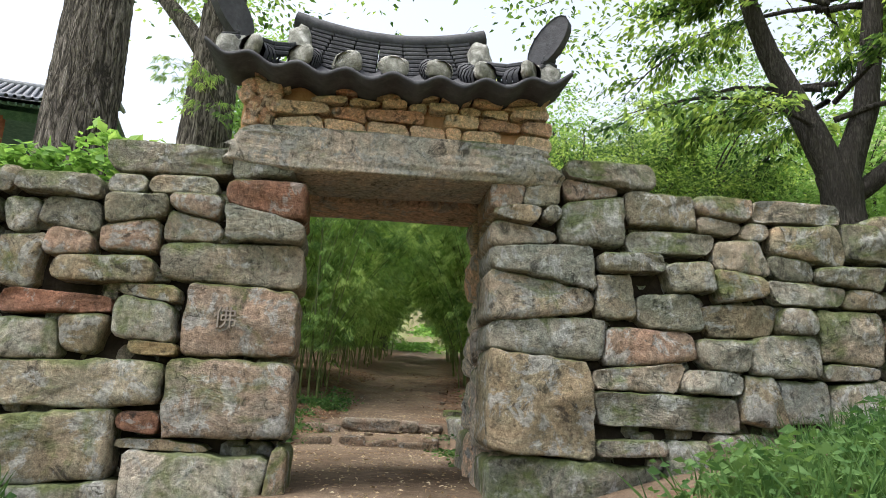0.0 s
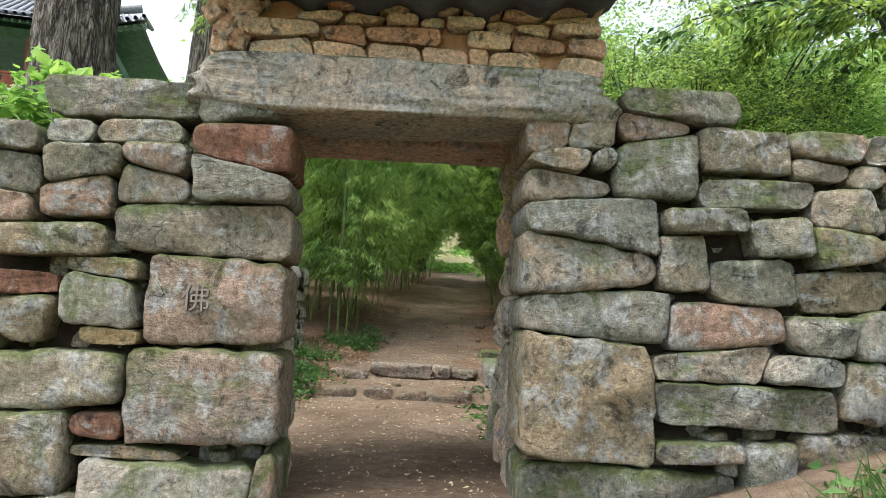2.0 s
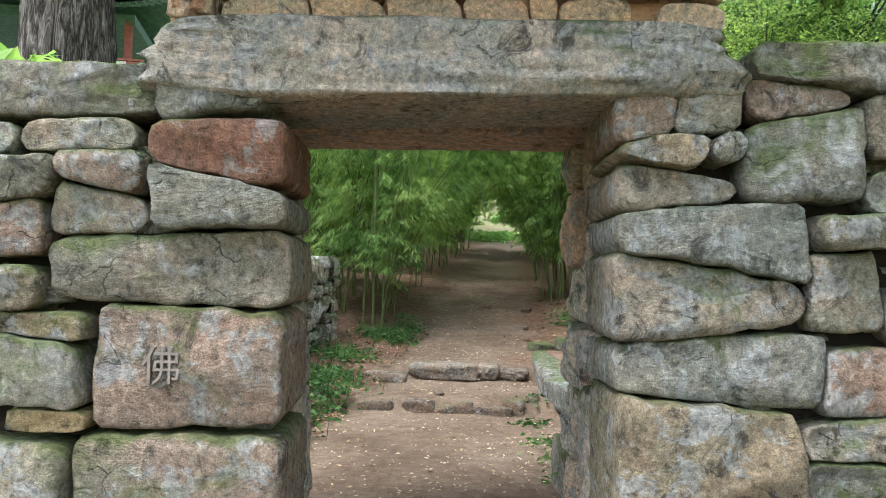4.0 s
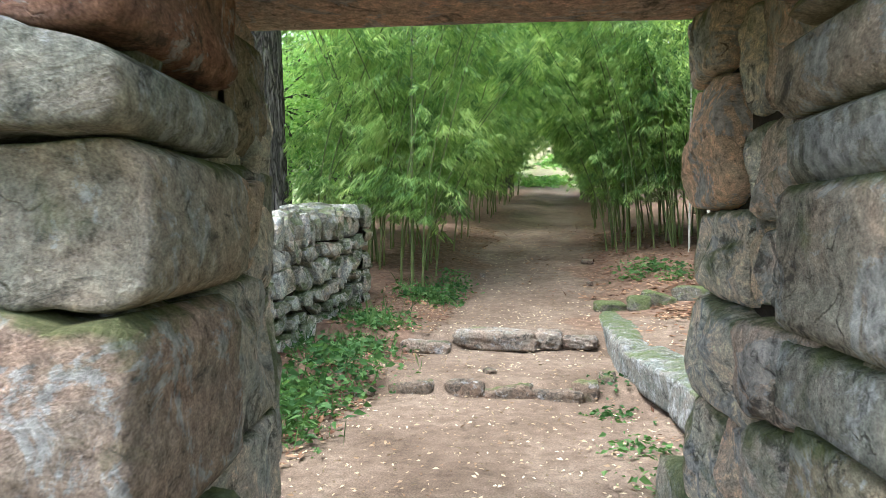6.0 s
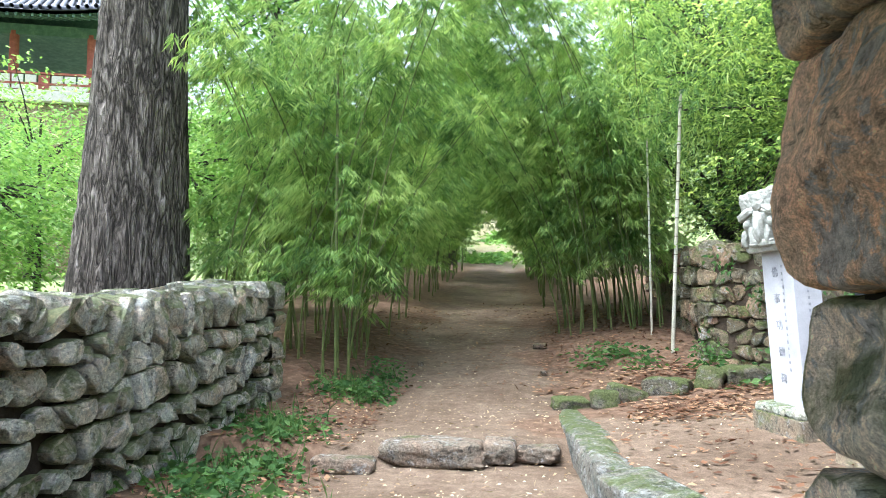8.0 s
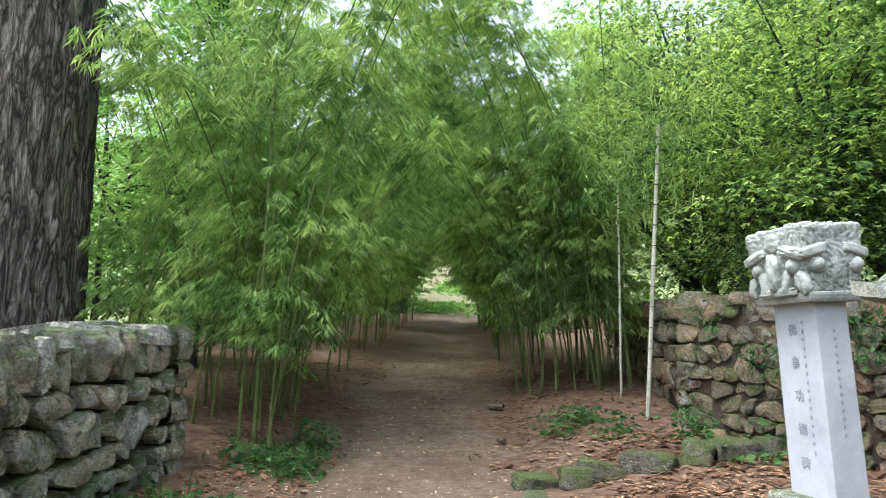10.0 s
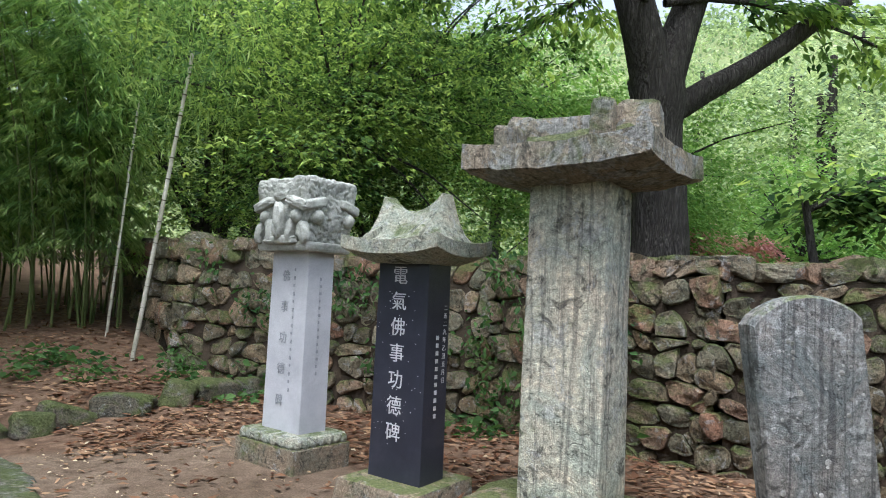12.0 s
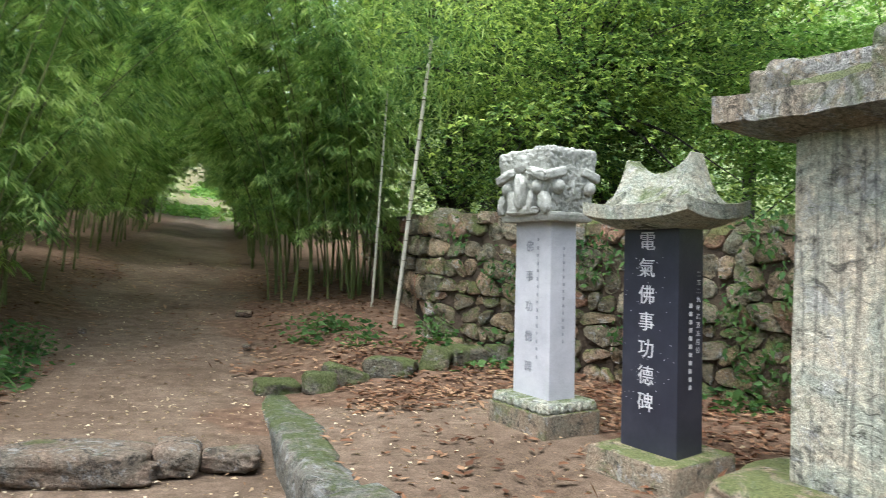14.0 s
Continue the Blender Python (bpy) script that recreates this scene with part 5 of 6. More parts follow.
def slab_stele():
    st = thing("stele", pose(3.12, 8.05, 0.40, 0, -7.5, -31.0), "round-topped dark slate stele spotted with lichen", "stele", "steles on the terrace")
    bm = bmesh.new()
    w, h, t, n = 0.295, 1.30, 0.075, 14
    prof = [(-w * 0.96, -0.15), (-w, h - 0.13)] + [(-w + 2 * w * k / n, h - 0.13 + 0.13 * math.sin(math.pi * k / n) ** 0.7) for k in range(1, n)] + [(w, h - 0.13), (w * 0.96, -0.15)]
    rings = [[bm.verts.new((x * s, y, z - (1 - s) * 0.3 * (z > 1))) for x, z in prof] for y, s in ((-t, 0.95), (-t * 0.7, 1.0), (t * 0.7, 1.0), (t, 0.95))]
    m = len(prof)
    for a, b in zip(rings, rings[1:]):
        for k in range(m):
            bm.faces.new((a[k], a[(k + 1) % m], b[(k + 1) % m], b[k]))
    bm.faces.new(list(reversed(rings[0])))
    bm.faces.new(rings[-1])
    bmesh.ops.recalc_face_normals(bm, faces=bm.faces[:])
    sl = part("slab", bm, SLATE, st)
    r = random.Random(4)
    for i in range(70):
        bm = bmesh.new()
        s = r.uniform(0.004, 0.014) * r.uniform(0.6, 1.6)
        bmesh.ops.create_cone(bm, cap_ends=True, segments=9, radius1=s, radius2=s * 0.7, depth=0.004)
        o = part("lichen_spot", bm, LIME, sl)
        o.matrix_local = pose(r.uniform(-0.25, 0.25), -t - 0.0005, r.uniform(0.2, 1.15), 90, 0, 0)
    return st


CUT = mottled("engraved_groove", (0.18, 0.155, 0.135), (0.24, 0.21, 0.18), (0.29, 0.255, 0.22), 20, 0.95, 0.002)
writing("engraved_character", "佛", 0.16, CUT, WALL_L, pose(-1.17, -0.028, 1.02, 90, 0, 0), 0.011)


white_stele()
black_stele()
grey_stele()
slab_stele()


# ---------------------------------------------------------------- bamboo
def bamboo_template(seed, height, bend, n_leaf, bare, spread=0.75):
    """Culm with nodes, drooping twigs and pointed leaves, at the origin, bending to +x."""
    g = np.random.default_rng(seed)
    s = np.linspace(0, 1, 15)
    pts = np.stack([bend * s ** 1.8 + 0.02 * np.sin(9 * s + seed), 0.03 * np.sin(7 * s + 2 * seed), height * (s - 0.10 * abs(bend) / height * s ** 3)], 1)
    at = lambda q: np.stack([np.interp(q, s, pts[:, k]) for k in range(3)], -1)
    rs, rr = [0.0], [0.019]
    for k in range(1, 17):      # swollen joints up the culm
        z = k / 17
        w = 0.017 * (1 - 0.75 * z)
        rs += [z - 0.003, z, z + 0.003]
        rr += [w * 0.95, w * 1.3, w * 0.95]
    rs.append(1.0)
    rr.append(0.004)
    cv, cf = tube(at(np.array(rs)), rr, 6)
    twigs = []
    n_tw = 40
    q = bare + (1 - bare) * g.random(n_tw) ** 0.85
    base = at(q)
    az = g.random(n_tw) * 2 * math.pi
    ln = spread * (0.45 + 0.75 * g.random(n_tw)) * (1.1 - 0.35 * q)
    dirs = np.stack([np.cos(az), np.sin(az), 0.35 + 0.3 * g.random(n_tw)], 1)
    per = n_leaf // n_tw
    cs, ds = [], []
    for b, d, l in zip(base, dirs, ln):
        fans = max(3, per // 7)
        for u in g.random(fans) ** 0.55:      # drooping fans of leaves along the twig
            c0 = b + d * l * u + g.normal(size=3) * 0.05
            c0[2] -= 0.55 * l * u ** 2
            axis = math.atan2(d[1], d[0]) + g.normal() * 0.7
            a = axis + np.linspace(-1.0, 1.0, 7) + g.normal(size=7) * 0.12
            cs.append(np.repeat(c0[None], 7, 0) + g.normal(size=(7, 3)) * 0.015)
            ds.append(np.stack([np.cos(a), np.sin(a), -0.45 - 0.35 * g.random(7)], 1))
        twigs.append(tube([b, b + d * l * 0.5 - np.array([0, 0, 0.14 * l]), b + d * l - np.array([0, 0, 0.55 * l])], [0.004, 0.003, 0.0015], 3))
    c, d = np.concatenate(cs), np.concatenate(ds)
    n = len(c)
    lv, lf = join_meshes([leaves(g, c, d, g.uniform(0.09, 0.18, n), g.uniform(0.014, 0.024, n), 0.2, 0.45)] + twigs)
    return raw_mesh("culm", cv, cf, CULM, True), raw_mesh("foliage", lv, lf, BAMBOO_LEAF)


def bamboo_plants():
    r = random.Random(77)
    kinds = []
    for i in range(10):
        h = (6.6, 7.6, 5.6, 8.4, 7.0, 4.6, 7.8, 6.0, 3.9, 7.2)[i]
        c, fo = bamboo_template(100 + i, h, (2.5, 2.9, 2.0, 3.3, 2.7, 2.3, 2.5, 1.6, 1.8, 2.9)[i], 2600, (0.10, 0.2, 0.08, 0.16, 0.12, 0.26, 0.19, 0.09, 0.2, 0.14)[i])
        t = thing("bamboo", pose(0, 0, -50), "slender green bamboo arching over the path", "bamboo", "bamboo grove beside the path")
        part("culm", c, CULM, t)
        part("foliage", fo, BAMBOO_LEAF, t)
        kinds.append(t)
    spots = []
    for _ in range(104):   # one side of the path
        y = 13.2 + 24 * r.random() ** 1.25
        cx = float(np.interp(y, *PATH_X))
        off = 1.35 + 1.9 * r.random() ** 1.3
        spots.append((cx - off, y, r.gauss(0, 28)))
    for _ in range(94):   # the other side
        y = 16.3 + 21 * r.random() ** 1.2
        cx = float(np.interp(y, *PATH_X))
        off = 1.5 + 1.3 * r.random() ** 1.2
        spots.append((cx + off, y, 180 + r.gauss(0, 28)))
    for _ in range(16):   # thick clump at the end of the low wall
        spots.append((r.uniform(-5.0, -3.1), r.uniform(13.3, 16.5), r.uniform(0, 360)))
    for _ in range(20):   # thin clump behind the rear wall's end
        spots.append((r.uniform(0.75, 1.5), r.uniform(16.2, 19.0), r.uniform(60, 260)))
    arch = len(spots)
    for _ in range(20):   # low arching ones that close the tunnel
        y = r.uniform(25, 34)
        side = r.choice((-1, 1))
        spots.append((float(np.interp(y, *PATH_X)) + side * r.uniform(1.7, 2.3), y, (180 if side > 0 else 0) + r.gauss(0, 18)))
    for i, (x, y, az) in enumerate(spots):
        k = kinds[(5, 8)[i % 2]] if i >= arch else kinds[i % 10] if i >= 10 else kinds[i]
        m = pose(x, y, gz(x, y) - 0.05, r.gauss(0, 3), r.gauss(0, 3), az)
        s = r.uniform(0.85, 1.15)
        if i < 10:
            k.matrix_world = m
        else:
            copy_thing(k, m @ Matrix.Diagonal((s, s, s, 1)))


bamboo_plants()


def pale_poles():
    for x, y, z, tx, ty, tz, rad in ((1.15, 14.45, 0.7, 1.33, 14.1, 4.2, 0.026), (1.06, 15.6, 0.85, 1.08, 15.5, 3.9, 0.018), (-3.13, 13.25, 0.4, -3.06, 13.15, 4.4, 0.022)):
        a, b = Vector((x, y, z - 0.1)), Vector((tx, ty, tz))
        t = thing("bamboo_pole", Matrix.Translation(a), "pale leafless lower culm of a leaning bamboo", "bamboo")
        cv, cf = tube([(0, 0, 0), (b - a) * 0.5, b - a], [rad, rad * 0.9, rad * 0.75], 10)
        green = x < 0
        stem = part("culm", raw_mesh("culm", cv, cf, CULM if green else PALE_CULM, True), None, t)
        for k in range(1, 15):
            p = (b - a) * (k / 15)
            vv, ff = tube([p * 0.998, p * 1.004], [rad * 1.12] * 2, 10)
            part("node_ring", raw_mesh("node_ring", vv, ff, NODE), None, stem)
        g = np.random.default_rng(int(y * 10))
        n = 900
        c = np.array(b - a) + g.normal(size=(n, 3)) * np.array([0.5, 0.5, 0.45])
        d = g.normal(size=(n, 3)) * 0.7 - np.array([0, 0, 0.8])
        lv, lf = leaves(g, c, d, g.uniform(0.1, 0.19, n), g.uniform(0.014, 0.024, n), 0.15)
        part("foliage", raw_mesh("foliage", lv, lf, BAMBOO_LEAF), None, t)


pale_poles()


# ---------------------------------------------------------------- trees
def crown_leaves(seed, n_clump, per, spread, flat, size, shell=0.55, radius=0.5, lobes=1):
    """Leaf clumps in layered sprays, inside an uneven ellipsoid of the given half sizes."""
    g = np.random.default_rng(seed)
    d = g.normal(size=(n_clump, 3))
    d /= np.linalg.norm(d, axis=1)[:, None]
    rr = shell + (1 - shell) * g.random(n_clump)
    c = d * rr[:, None] * np.array(spread)
    c *= (1 + 0.25 * np.sin(3 * d[:, :1] * 2 + seed) * np.cos(4 * d[:, 1:2]))
    k = np.repeat(c, per, 0)
    off = g.normal(size=k.shape) * radius * np.array([1, 1, flat])
    p = k + off
    p[:, 2] -= 0.18 * (off[:, 0] ** 2 + off[:, 1] ** 2) / max(radius, 0.1)
    n = len(p)
    a = np.arctan2(off[:, 1], off[:, 0]) + g.normal(size=n) * 0.8
    ln = g.uniform(0.7, 1.3, n) * size
    vs = []
    for turn in (-0.95, 0.0, 0.95) if lobes == 3 else (0.0,):
        dd = np.stack([np.cos(a + turn), np.sin(a + turn), -0.3 + 0.3 * g.normal(size=n)], 1)
        vs.append(leaves(g, p, dd, ln * (1.0 if turn == 0 else 0.8), ln * (0.55 if lobes == 1 else 0.4), 0.15, 0.4))
    return join_meshes(vs), c


def tree(name, x, y, label, seed, trunk, limbs, crown_at, crown, leaf, bark, sides=14):
    """trunk and limbs: points with radii, from the foot; crown: arguments of crown_leaves."""
    z = gz(x, y) - 0.15
    t = thing(name, pose(x, y, z), label, "tree")
    g = random.Random(seed)

    def limb(pts, nm, sides_):
        q = []
        for i in range(len(pts) - 1):
            steps_ = max(4, int((pts[i + 1][2] - pts[i][2]) * 9)) if sides_ > 40 else 4
            for k in range(steps_):
                u = k / steps_
                a, b = pts[i], pts[i + 1]
                q.append([a[j] * (1 - u) + b[j] * u for j in range(4)])
        q.append(list(pts[-1]))
        for i, w in enumerate(q[1:-1]):
            j = (0.12 if sides_ < 40 else 0.006) * w[3]
            w[0] += g.uniform(-j, j)
            w[1] += g.uniform(-j, j)
        v, f = tube([w[:3] for w in q], [w[3] for w in q], sides_)
        if sides_ > 40:      # deep furrows that wander up the trunk
            for k, p in enumerate(v):
                w = q[k // sides_]
                out = Vector((p[0] - w[0], p[1] - w[1], 0))
                s = Vector((out.x * 8.5, out.y * 8.5, p[2] * 0.55 + seed))
                s += noise.noise_vector(Vector((out.x, out.y, p[2] * 1.3)) * 2.0) * 0.7
                h = 1 - 2.6 * abs(noise.noise(s)) - 0.5 * abs(noise.noise(s * 2.3))
                v[k] = (p[0] + out.x * 0.055 * h, p[1] + out.y * 0.055 * h, p[2])
        part(nm, raw_mesh(nm, v, f, bark, True), None, t)

    limb(trunk, "trunk", sides)
    for l in limbs:
        limb(l, "limb", 9)
    if crown:
        (lv, lf), c = crown_leaves(seed, *crown)
        part("crown", raw_mesh("crown", lv + np.array(crown_at), lf, leaf), None, t)
        tw = []
        for k in range(0, len(c), 3):
            a = np.array(crown_at) + c[k] * 0.25
            b = np.array(crown_at) + c[k]
            tw.append(tube([a, (a + b) / 2 + np.array([0, 0, 0.12]), b], [0.03, 0.018, 0.006], 4))
        v, f = join_meshes(tw)
        part("branchwork", raw_mesh("branchwork", v, f, bark), None, t)
    return t


def boughs(t, seed, count, z_lo, z_hi, reach, leaf, bark, size):
    """Long side boughs from the trunk's line, each with twigs and flat hanging sprays of leaves."""
    g = np.random.default_rng(seed)
    for k in range(count):
        az = 2.4 * k + g.normal() * 0.3
        z = z_lo + (z_hi - z_lo) * g.random()
        ln = reach * g.uniform(0.55, 1.0)
        d = np.array([math.cos(az), math.sin(az), 0.0])
        a = np.array([-0.2, 0.0, z])
        u = np.linspace(0, 1, 7)
        pts = a + d * (ln * u)[:, None] + np.stack([0.12 * np.sin(5 * u + k), 0.12 * np.cos(4 * u + k), ln * (0.32 * u - 0.42 * u ** 2)], 1)
        tubes = [tube(pts, 0.055 * (1 - 0.9 * u) + 0.004, 6)]
        cs, ds = [], []
        for q in g.uniform(0.25, 1.0, 22):
            b = np.array([np.interp(q, u, pts[:, i]) for i in range(3)])
            side = az + g.choice((-1, 1)) * g.uniform(0.3, 1.3)
            tl = ln * 0.26 * g.uniform(0.5, 1.0)
            e = b + np.array([math.cos(side) * tl, math.sin(side) * tl, -0.25 * tl])
            tubes.append(tube([b, (b + e) / 2 + np.array([0, 0, 0.05]), e], [0.012, 0.008, 0.003], 4))
            m = 42
            w = g.random(m) ** 0.7
            cs.append(b + (e - b) * w[:, None] * 1.1 + g.normal(size=(m, 3)) * np.array([0.13, 0.13, 0.05]))
            turn = side + g.normal(size=m) * 0.9
            ds.append(np.stack([np.cos(turn), np.sin(turn), -0.5 + 0.3 * g.normal(size=m)], 1))
        c, dd = np.concatenate(cs), np.concatenate(ds)
        s_ = g.uniform(0.7, 1.3, len(c)) * size
        part("bough", raw_mesh("bough", *join_meshes(tubes), bark, True), None, t)
        part("leaf_spray", raw_mesh("leaf_spray", *leaves(g, c, dd, s_, s_ * 0.5, 0.2, 0.4), leaf), None, t)


def trees():
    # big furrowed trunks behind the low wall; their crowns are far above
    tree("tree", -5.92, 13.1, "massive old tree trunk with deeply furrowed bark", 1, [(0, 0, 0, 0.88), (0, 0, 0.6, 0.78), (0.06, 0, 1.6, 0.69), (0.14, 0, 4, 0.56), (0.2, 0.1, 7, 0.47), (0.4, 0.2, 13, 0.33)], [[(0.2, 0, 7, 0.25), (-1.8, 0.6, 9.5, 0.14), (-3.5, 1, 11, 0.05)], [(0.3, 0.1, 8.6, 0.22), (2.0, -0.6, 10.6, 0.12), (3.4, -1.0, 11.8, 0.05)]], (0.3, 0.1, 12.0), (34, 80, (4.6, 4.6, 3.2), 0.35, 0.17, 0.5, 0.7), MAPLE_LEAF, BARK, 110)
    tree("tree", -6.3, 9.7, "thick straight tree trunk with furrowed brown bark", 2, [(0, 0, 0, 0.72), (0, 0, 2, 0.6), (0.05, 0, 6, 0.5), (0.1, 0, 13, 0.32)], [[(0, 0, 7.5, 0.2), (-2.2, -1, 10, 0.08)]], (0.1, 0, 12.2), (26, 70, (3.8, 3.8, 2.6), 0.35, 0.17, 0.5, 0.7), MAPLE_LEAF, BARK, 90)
    # zelkova behind the rear wall, forking low
    k = 1.22
    up = lambda *pts: [(x * k, y * k, z * k, q * 1.08) for x, y, z, q in pts]
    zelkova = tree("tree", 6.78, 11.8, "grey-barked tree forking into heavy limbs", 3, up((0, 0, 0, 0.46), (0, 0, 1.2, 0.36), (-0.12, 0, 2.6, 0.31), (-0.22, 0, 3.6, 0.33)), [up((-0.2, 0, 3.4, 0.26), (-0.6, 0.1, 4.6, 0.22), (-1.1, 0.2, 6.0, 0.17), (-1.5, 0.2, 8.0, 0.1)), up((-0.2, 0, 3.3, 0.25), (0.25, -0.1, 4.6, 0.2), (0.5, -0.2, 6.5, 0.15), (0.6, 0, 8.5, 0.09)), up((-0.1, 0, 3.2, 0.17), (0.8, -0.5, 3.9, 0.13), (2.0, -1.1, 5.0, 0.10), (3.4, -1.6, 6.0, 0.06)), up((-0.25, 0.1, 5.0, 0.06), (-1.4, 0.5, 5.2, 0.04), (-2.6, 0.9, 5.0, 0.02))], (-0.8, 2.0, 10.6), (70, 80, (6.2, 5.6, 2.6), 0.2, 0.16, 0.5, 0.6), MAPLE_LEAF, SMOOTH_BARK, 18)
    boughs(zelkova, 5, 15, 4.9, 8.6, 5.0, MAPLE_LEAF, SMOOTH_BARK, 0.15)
    # leafy side branch of the zelkova, hanging over the wall
    tree("sapling", 6.3, 9.4, "slender sapling with dark hanging leaves behind the wall", 33, [(0, 0, 0, 0.06), (-0.2, 0.1, 1.6, 0.05), (-0.3, 0.2, 2.5, 0.035)], [[(-0.3, 0.2, 2.4, 0.035), (0.2, -0.2, 2.75, 0.02), (0.9, -0.6, 2.95, 0.01)]], (0.15, -0.1, 2.6), (26, 60, (1.0, 0.7, 0.22), 0.35, 0.12, 0.1, 0.22), MAPLE_LEAF, SMOOTH_BARK, 8)
    # maples beyond the rear wall
    for i, (x, y, h) in enumerate(((3.9, 15.6, 5.4), (3.0, 18.8, 7.4), (5.8, 17.4, 7.2), (8.6, 14.2, 5.2), (4.6, 23.0, 9.0), (8.0, 21.0, 9.5))):
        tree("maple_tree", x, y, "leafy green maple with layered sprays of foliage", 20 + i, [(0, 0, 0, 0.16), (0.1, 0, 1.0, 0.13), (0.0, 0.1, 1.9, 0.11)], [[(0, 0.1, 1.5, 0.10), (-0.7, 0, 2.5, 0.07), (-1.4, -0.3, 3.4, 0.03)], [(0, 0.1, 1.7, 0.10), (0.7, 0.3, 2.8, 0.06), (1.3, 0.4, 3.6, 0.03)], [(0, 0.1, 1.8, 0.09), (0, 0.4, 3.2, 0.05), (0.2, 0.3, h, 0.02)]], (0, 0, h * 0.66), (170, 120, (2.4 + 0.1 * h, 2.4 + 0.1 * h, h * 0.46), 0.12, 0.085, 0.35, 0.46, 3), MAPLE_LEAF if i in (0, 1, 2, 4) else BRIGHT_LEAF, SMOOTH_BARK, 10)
    # tall leafy trees standing further back
    for i, (x, y, h) in enumerate(((-9.0, 25.0, 15.0), (3.6, 31.0, 14.0), (9.5, 29.0, 13.0), (-5.5, 40.0, 13.0), (14.0, 24.0, 11.0))):
        tree("tall_tree", x, y, "tall leafy tree with light green hanging foliage", 80 + i, [(0, 0, 0, 0.26), (0.1, 0, 3, 0.2), (0, 0.1, h * 0.85, 0.05)], [], (0, 0, h * 0.62), (190, 60, (2.9, 2.9, h * 0.36), 0.5, 0.2, 0.3, 0.55), BRIGHT_LEAF, SMOOTH_BARK, 9)
    # shrubs and young trees beyond the low wall
    for i, (x, y, h) in enumerate(((-8.8, 13.5, 4.2), (-7.4, 17.0, 5.2), (-11.0, 17.5, 5.4), (-5.6, 17.0, 5.0), (-12.5, 14.5, 4.6), (-9.5, 22.0, 7.0), (-15.0, 20.0, 6.0), (-6.8, 20.5, 6.0), (12.0, 12.6, 4.0), (14.0, 11.0, 4.4), (11.0, 15.6, 4.2), (15.0, 14.2, 4.8), (16.0, 9.0, 4.8), (13.6, 17.5, 5.0))):
        tree("young_tree", x, y, "bright green leafy young tree beyond the wall", 40 + i, [(0, 0, 0, 0.08), (0.05, 0, 1.2, 0.06), (0, 0, h * 0.8, 0.02)], [], (0, 0, h * 0.6), (110, 80, (1.7, 1.7, h * 0.42), 0.4, 0.1, 0.4, 0.38), BRIGHT_LEAF, SMOOTH_BARK, 8)


trees()


def far_wood():
    """Wooded hillsides: a few crowns built once, copied over the slopes."""
    r = random.Random(91)
    kinds = []
    for i in range(8):
        near = i < 3
        (lv, lf), c = crown_leaves(300 + i, 110 if near else 80, 36 if near else 22, (2.6, 2.6, 2.5), 0.35, 0.13 if near else 0.27, 0.5, 0.45 if near else 0.6)
        t = thing("hillside_tree", pose(0, 0, -80), "distant leafy tree on the wooded hillside", "tree", "trees on the hillsides")
        part("crown", raw_mesh("crown", lv + np.array([0, 0, 3.2]), lf, HAZY_LEAF), None, t)
        v, f = tube([(0, 0, -0.3), (0.1, 0, 2.2), (0, 0.1, 5.0)], [0.22, 0.17, 0.07], 7)
        part("trunk", raw_mesh("trunk", v, f, SMOOTH_BARK, True), None, t)
        kinds.append(t)
    spots = []
    for _ in range(76):
        y, x = r.uniform(0, 60), 19 + 62 * r.random() ** 1.4
        spots.append((x, y))
    for _ in range(28):
        a = r.uniform(-34, 26)
        spots.append((a, r.uniform(52, 90)))
    for _ in range(16):
        spots.append((r.uniform(-60, -20), r.uniform(30, 70)))
    for _ in range(20):
        spots.append((r.choice((r.uniform(-15, -7.5), r.uniform(4.5, 15))), r.uniform(27, 46)))
    for i, (x, y) in enumerate(spots):
        s = r.uniform(0.8, 1.5) * (1 + 0.008 * max(0, abs(x) - 20))
        m = pose(x, y, gz(x, y), 0, 0, r.uniform(0, 360))
        close = math.hypot(x, y - 6) < 33
        if i < 8:
            kinds[i].matrix_world = m
        else:
            copy_thing(kinds[i % 3 if close else 3 + i % 5], m @ Matrix.Diagonal((s, s, s * r.uniform(0.85, 1.2), 1)))


def hill_scrub():
    """Leafy undergrowth that covers the slopes between the trees."""
    g = np.random.default_rng(606)
    n, per = 3700, 28
    rr, az = 14 + 150 * g.random(n) ** 1.45, np.radians(g.uniform(8, 104, n))
    x, y = np.maximum(rr * np.sin(az), 13.0), 6 + rr * np.cos(az)
    far = np.hypot(x, y - 6)
    rad = 0.7 + 0.022 * far
    c = np.column_stack([x, y, ground_z(x, y) + 0.3 * rad])
    k, rk, fk = np.repeat(c, per, 0), np.repeat(rad, per), np.repeat(far, per)
    d = g.normal(size=k.shape)
    d /= np.linalg.norm(d, axis=1)[:, None]
    p = k + d * (rk * g.uniform(0.6, 1.15, len(k)))[:, None] * np.array([1, 1, 0.8])
    ln = g.uniform(0.6, 1.4, len(k)) * (0.09 + 0.0062 * fk)
    v, f = leaves(g, p, g.normal(size=k.shape) - np.array([0, 0, 0.3]), ln, ln * 0.6, 0.1)
    tagged(new("hillside_scrub", raw_mesh("hillside_scrub", v, f, HAZY_LEAF)), "dense green undergrowth covering the far hillside", "shrubs", kind="stuff")


far_wood()
hill_scrub()


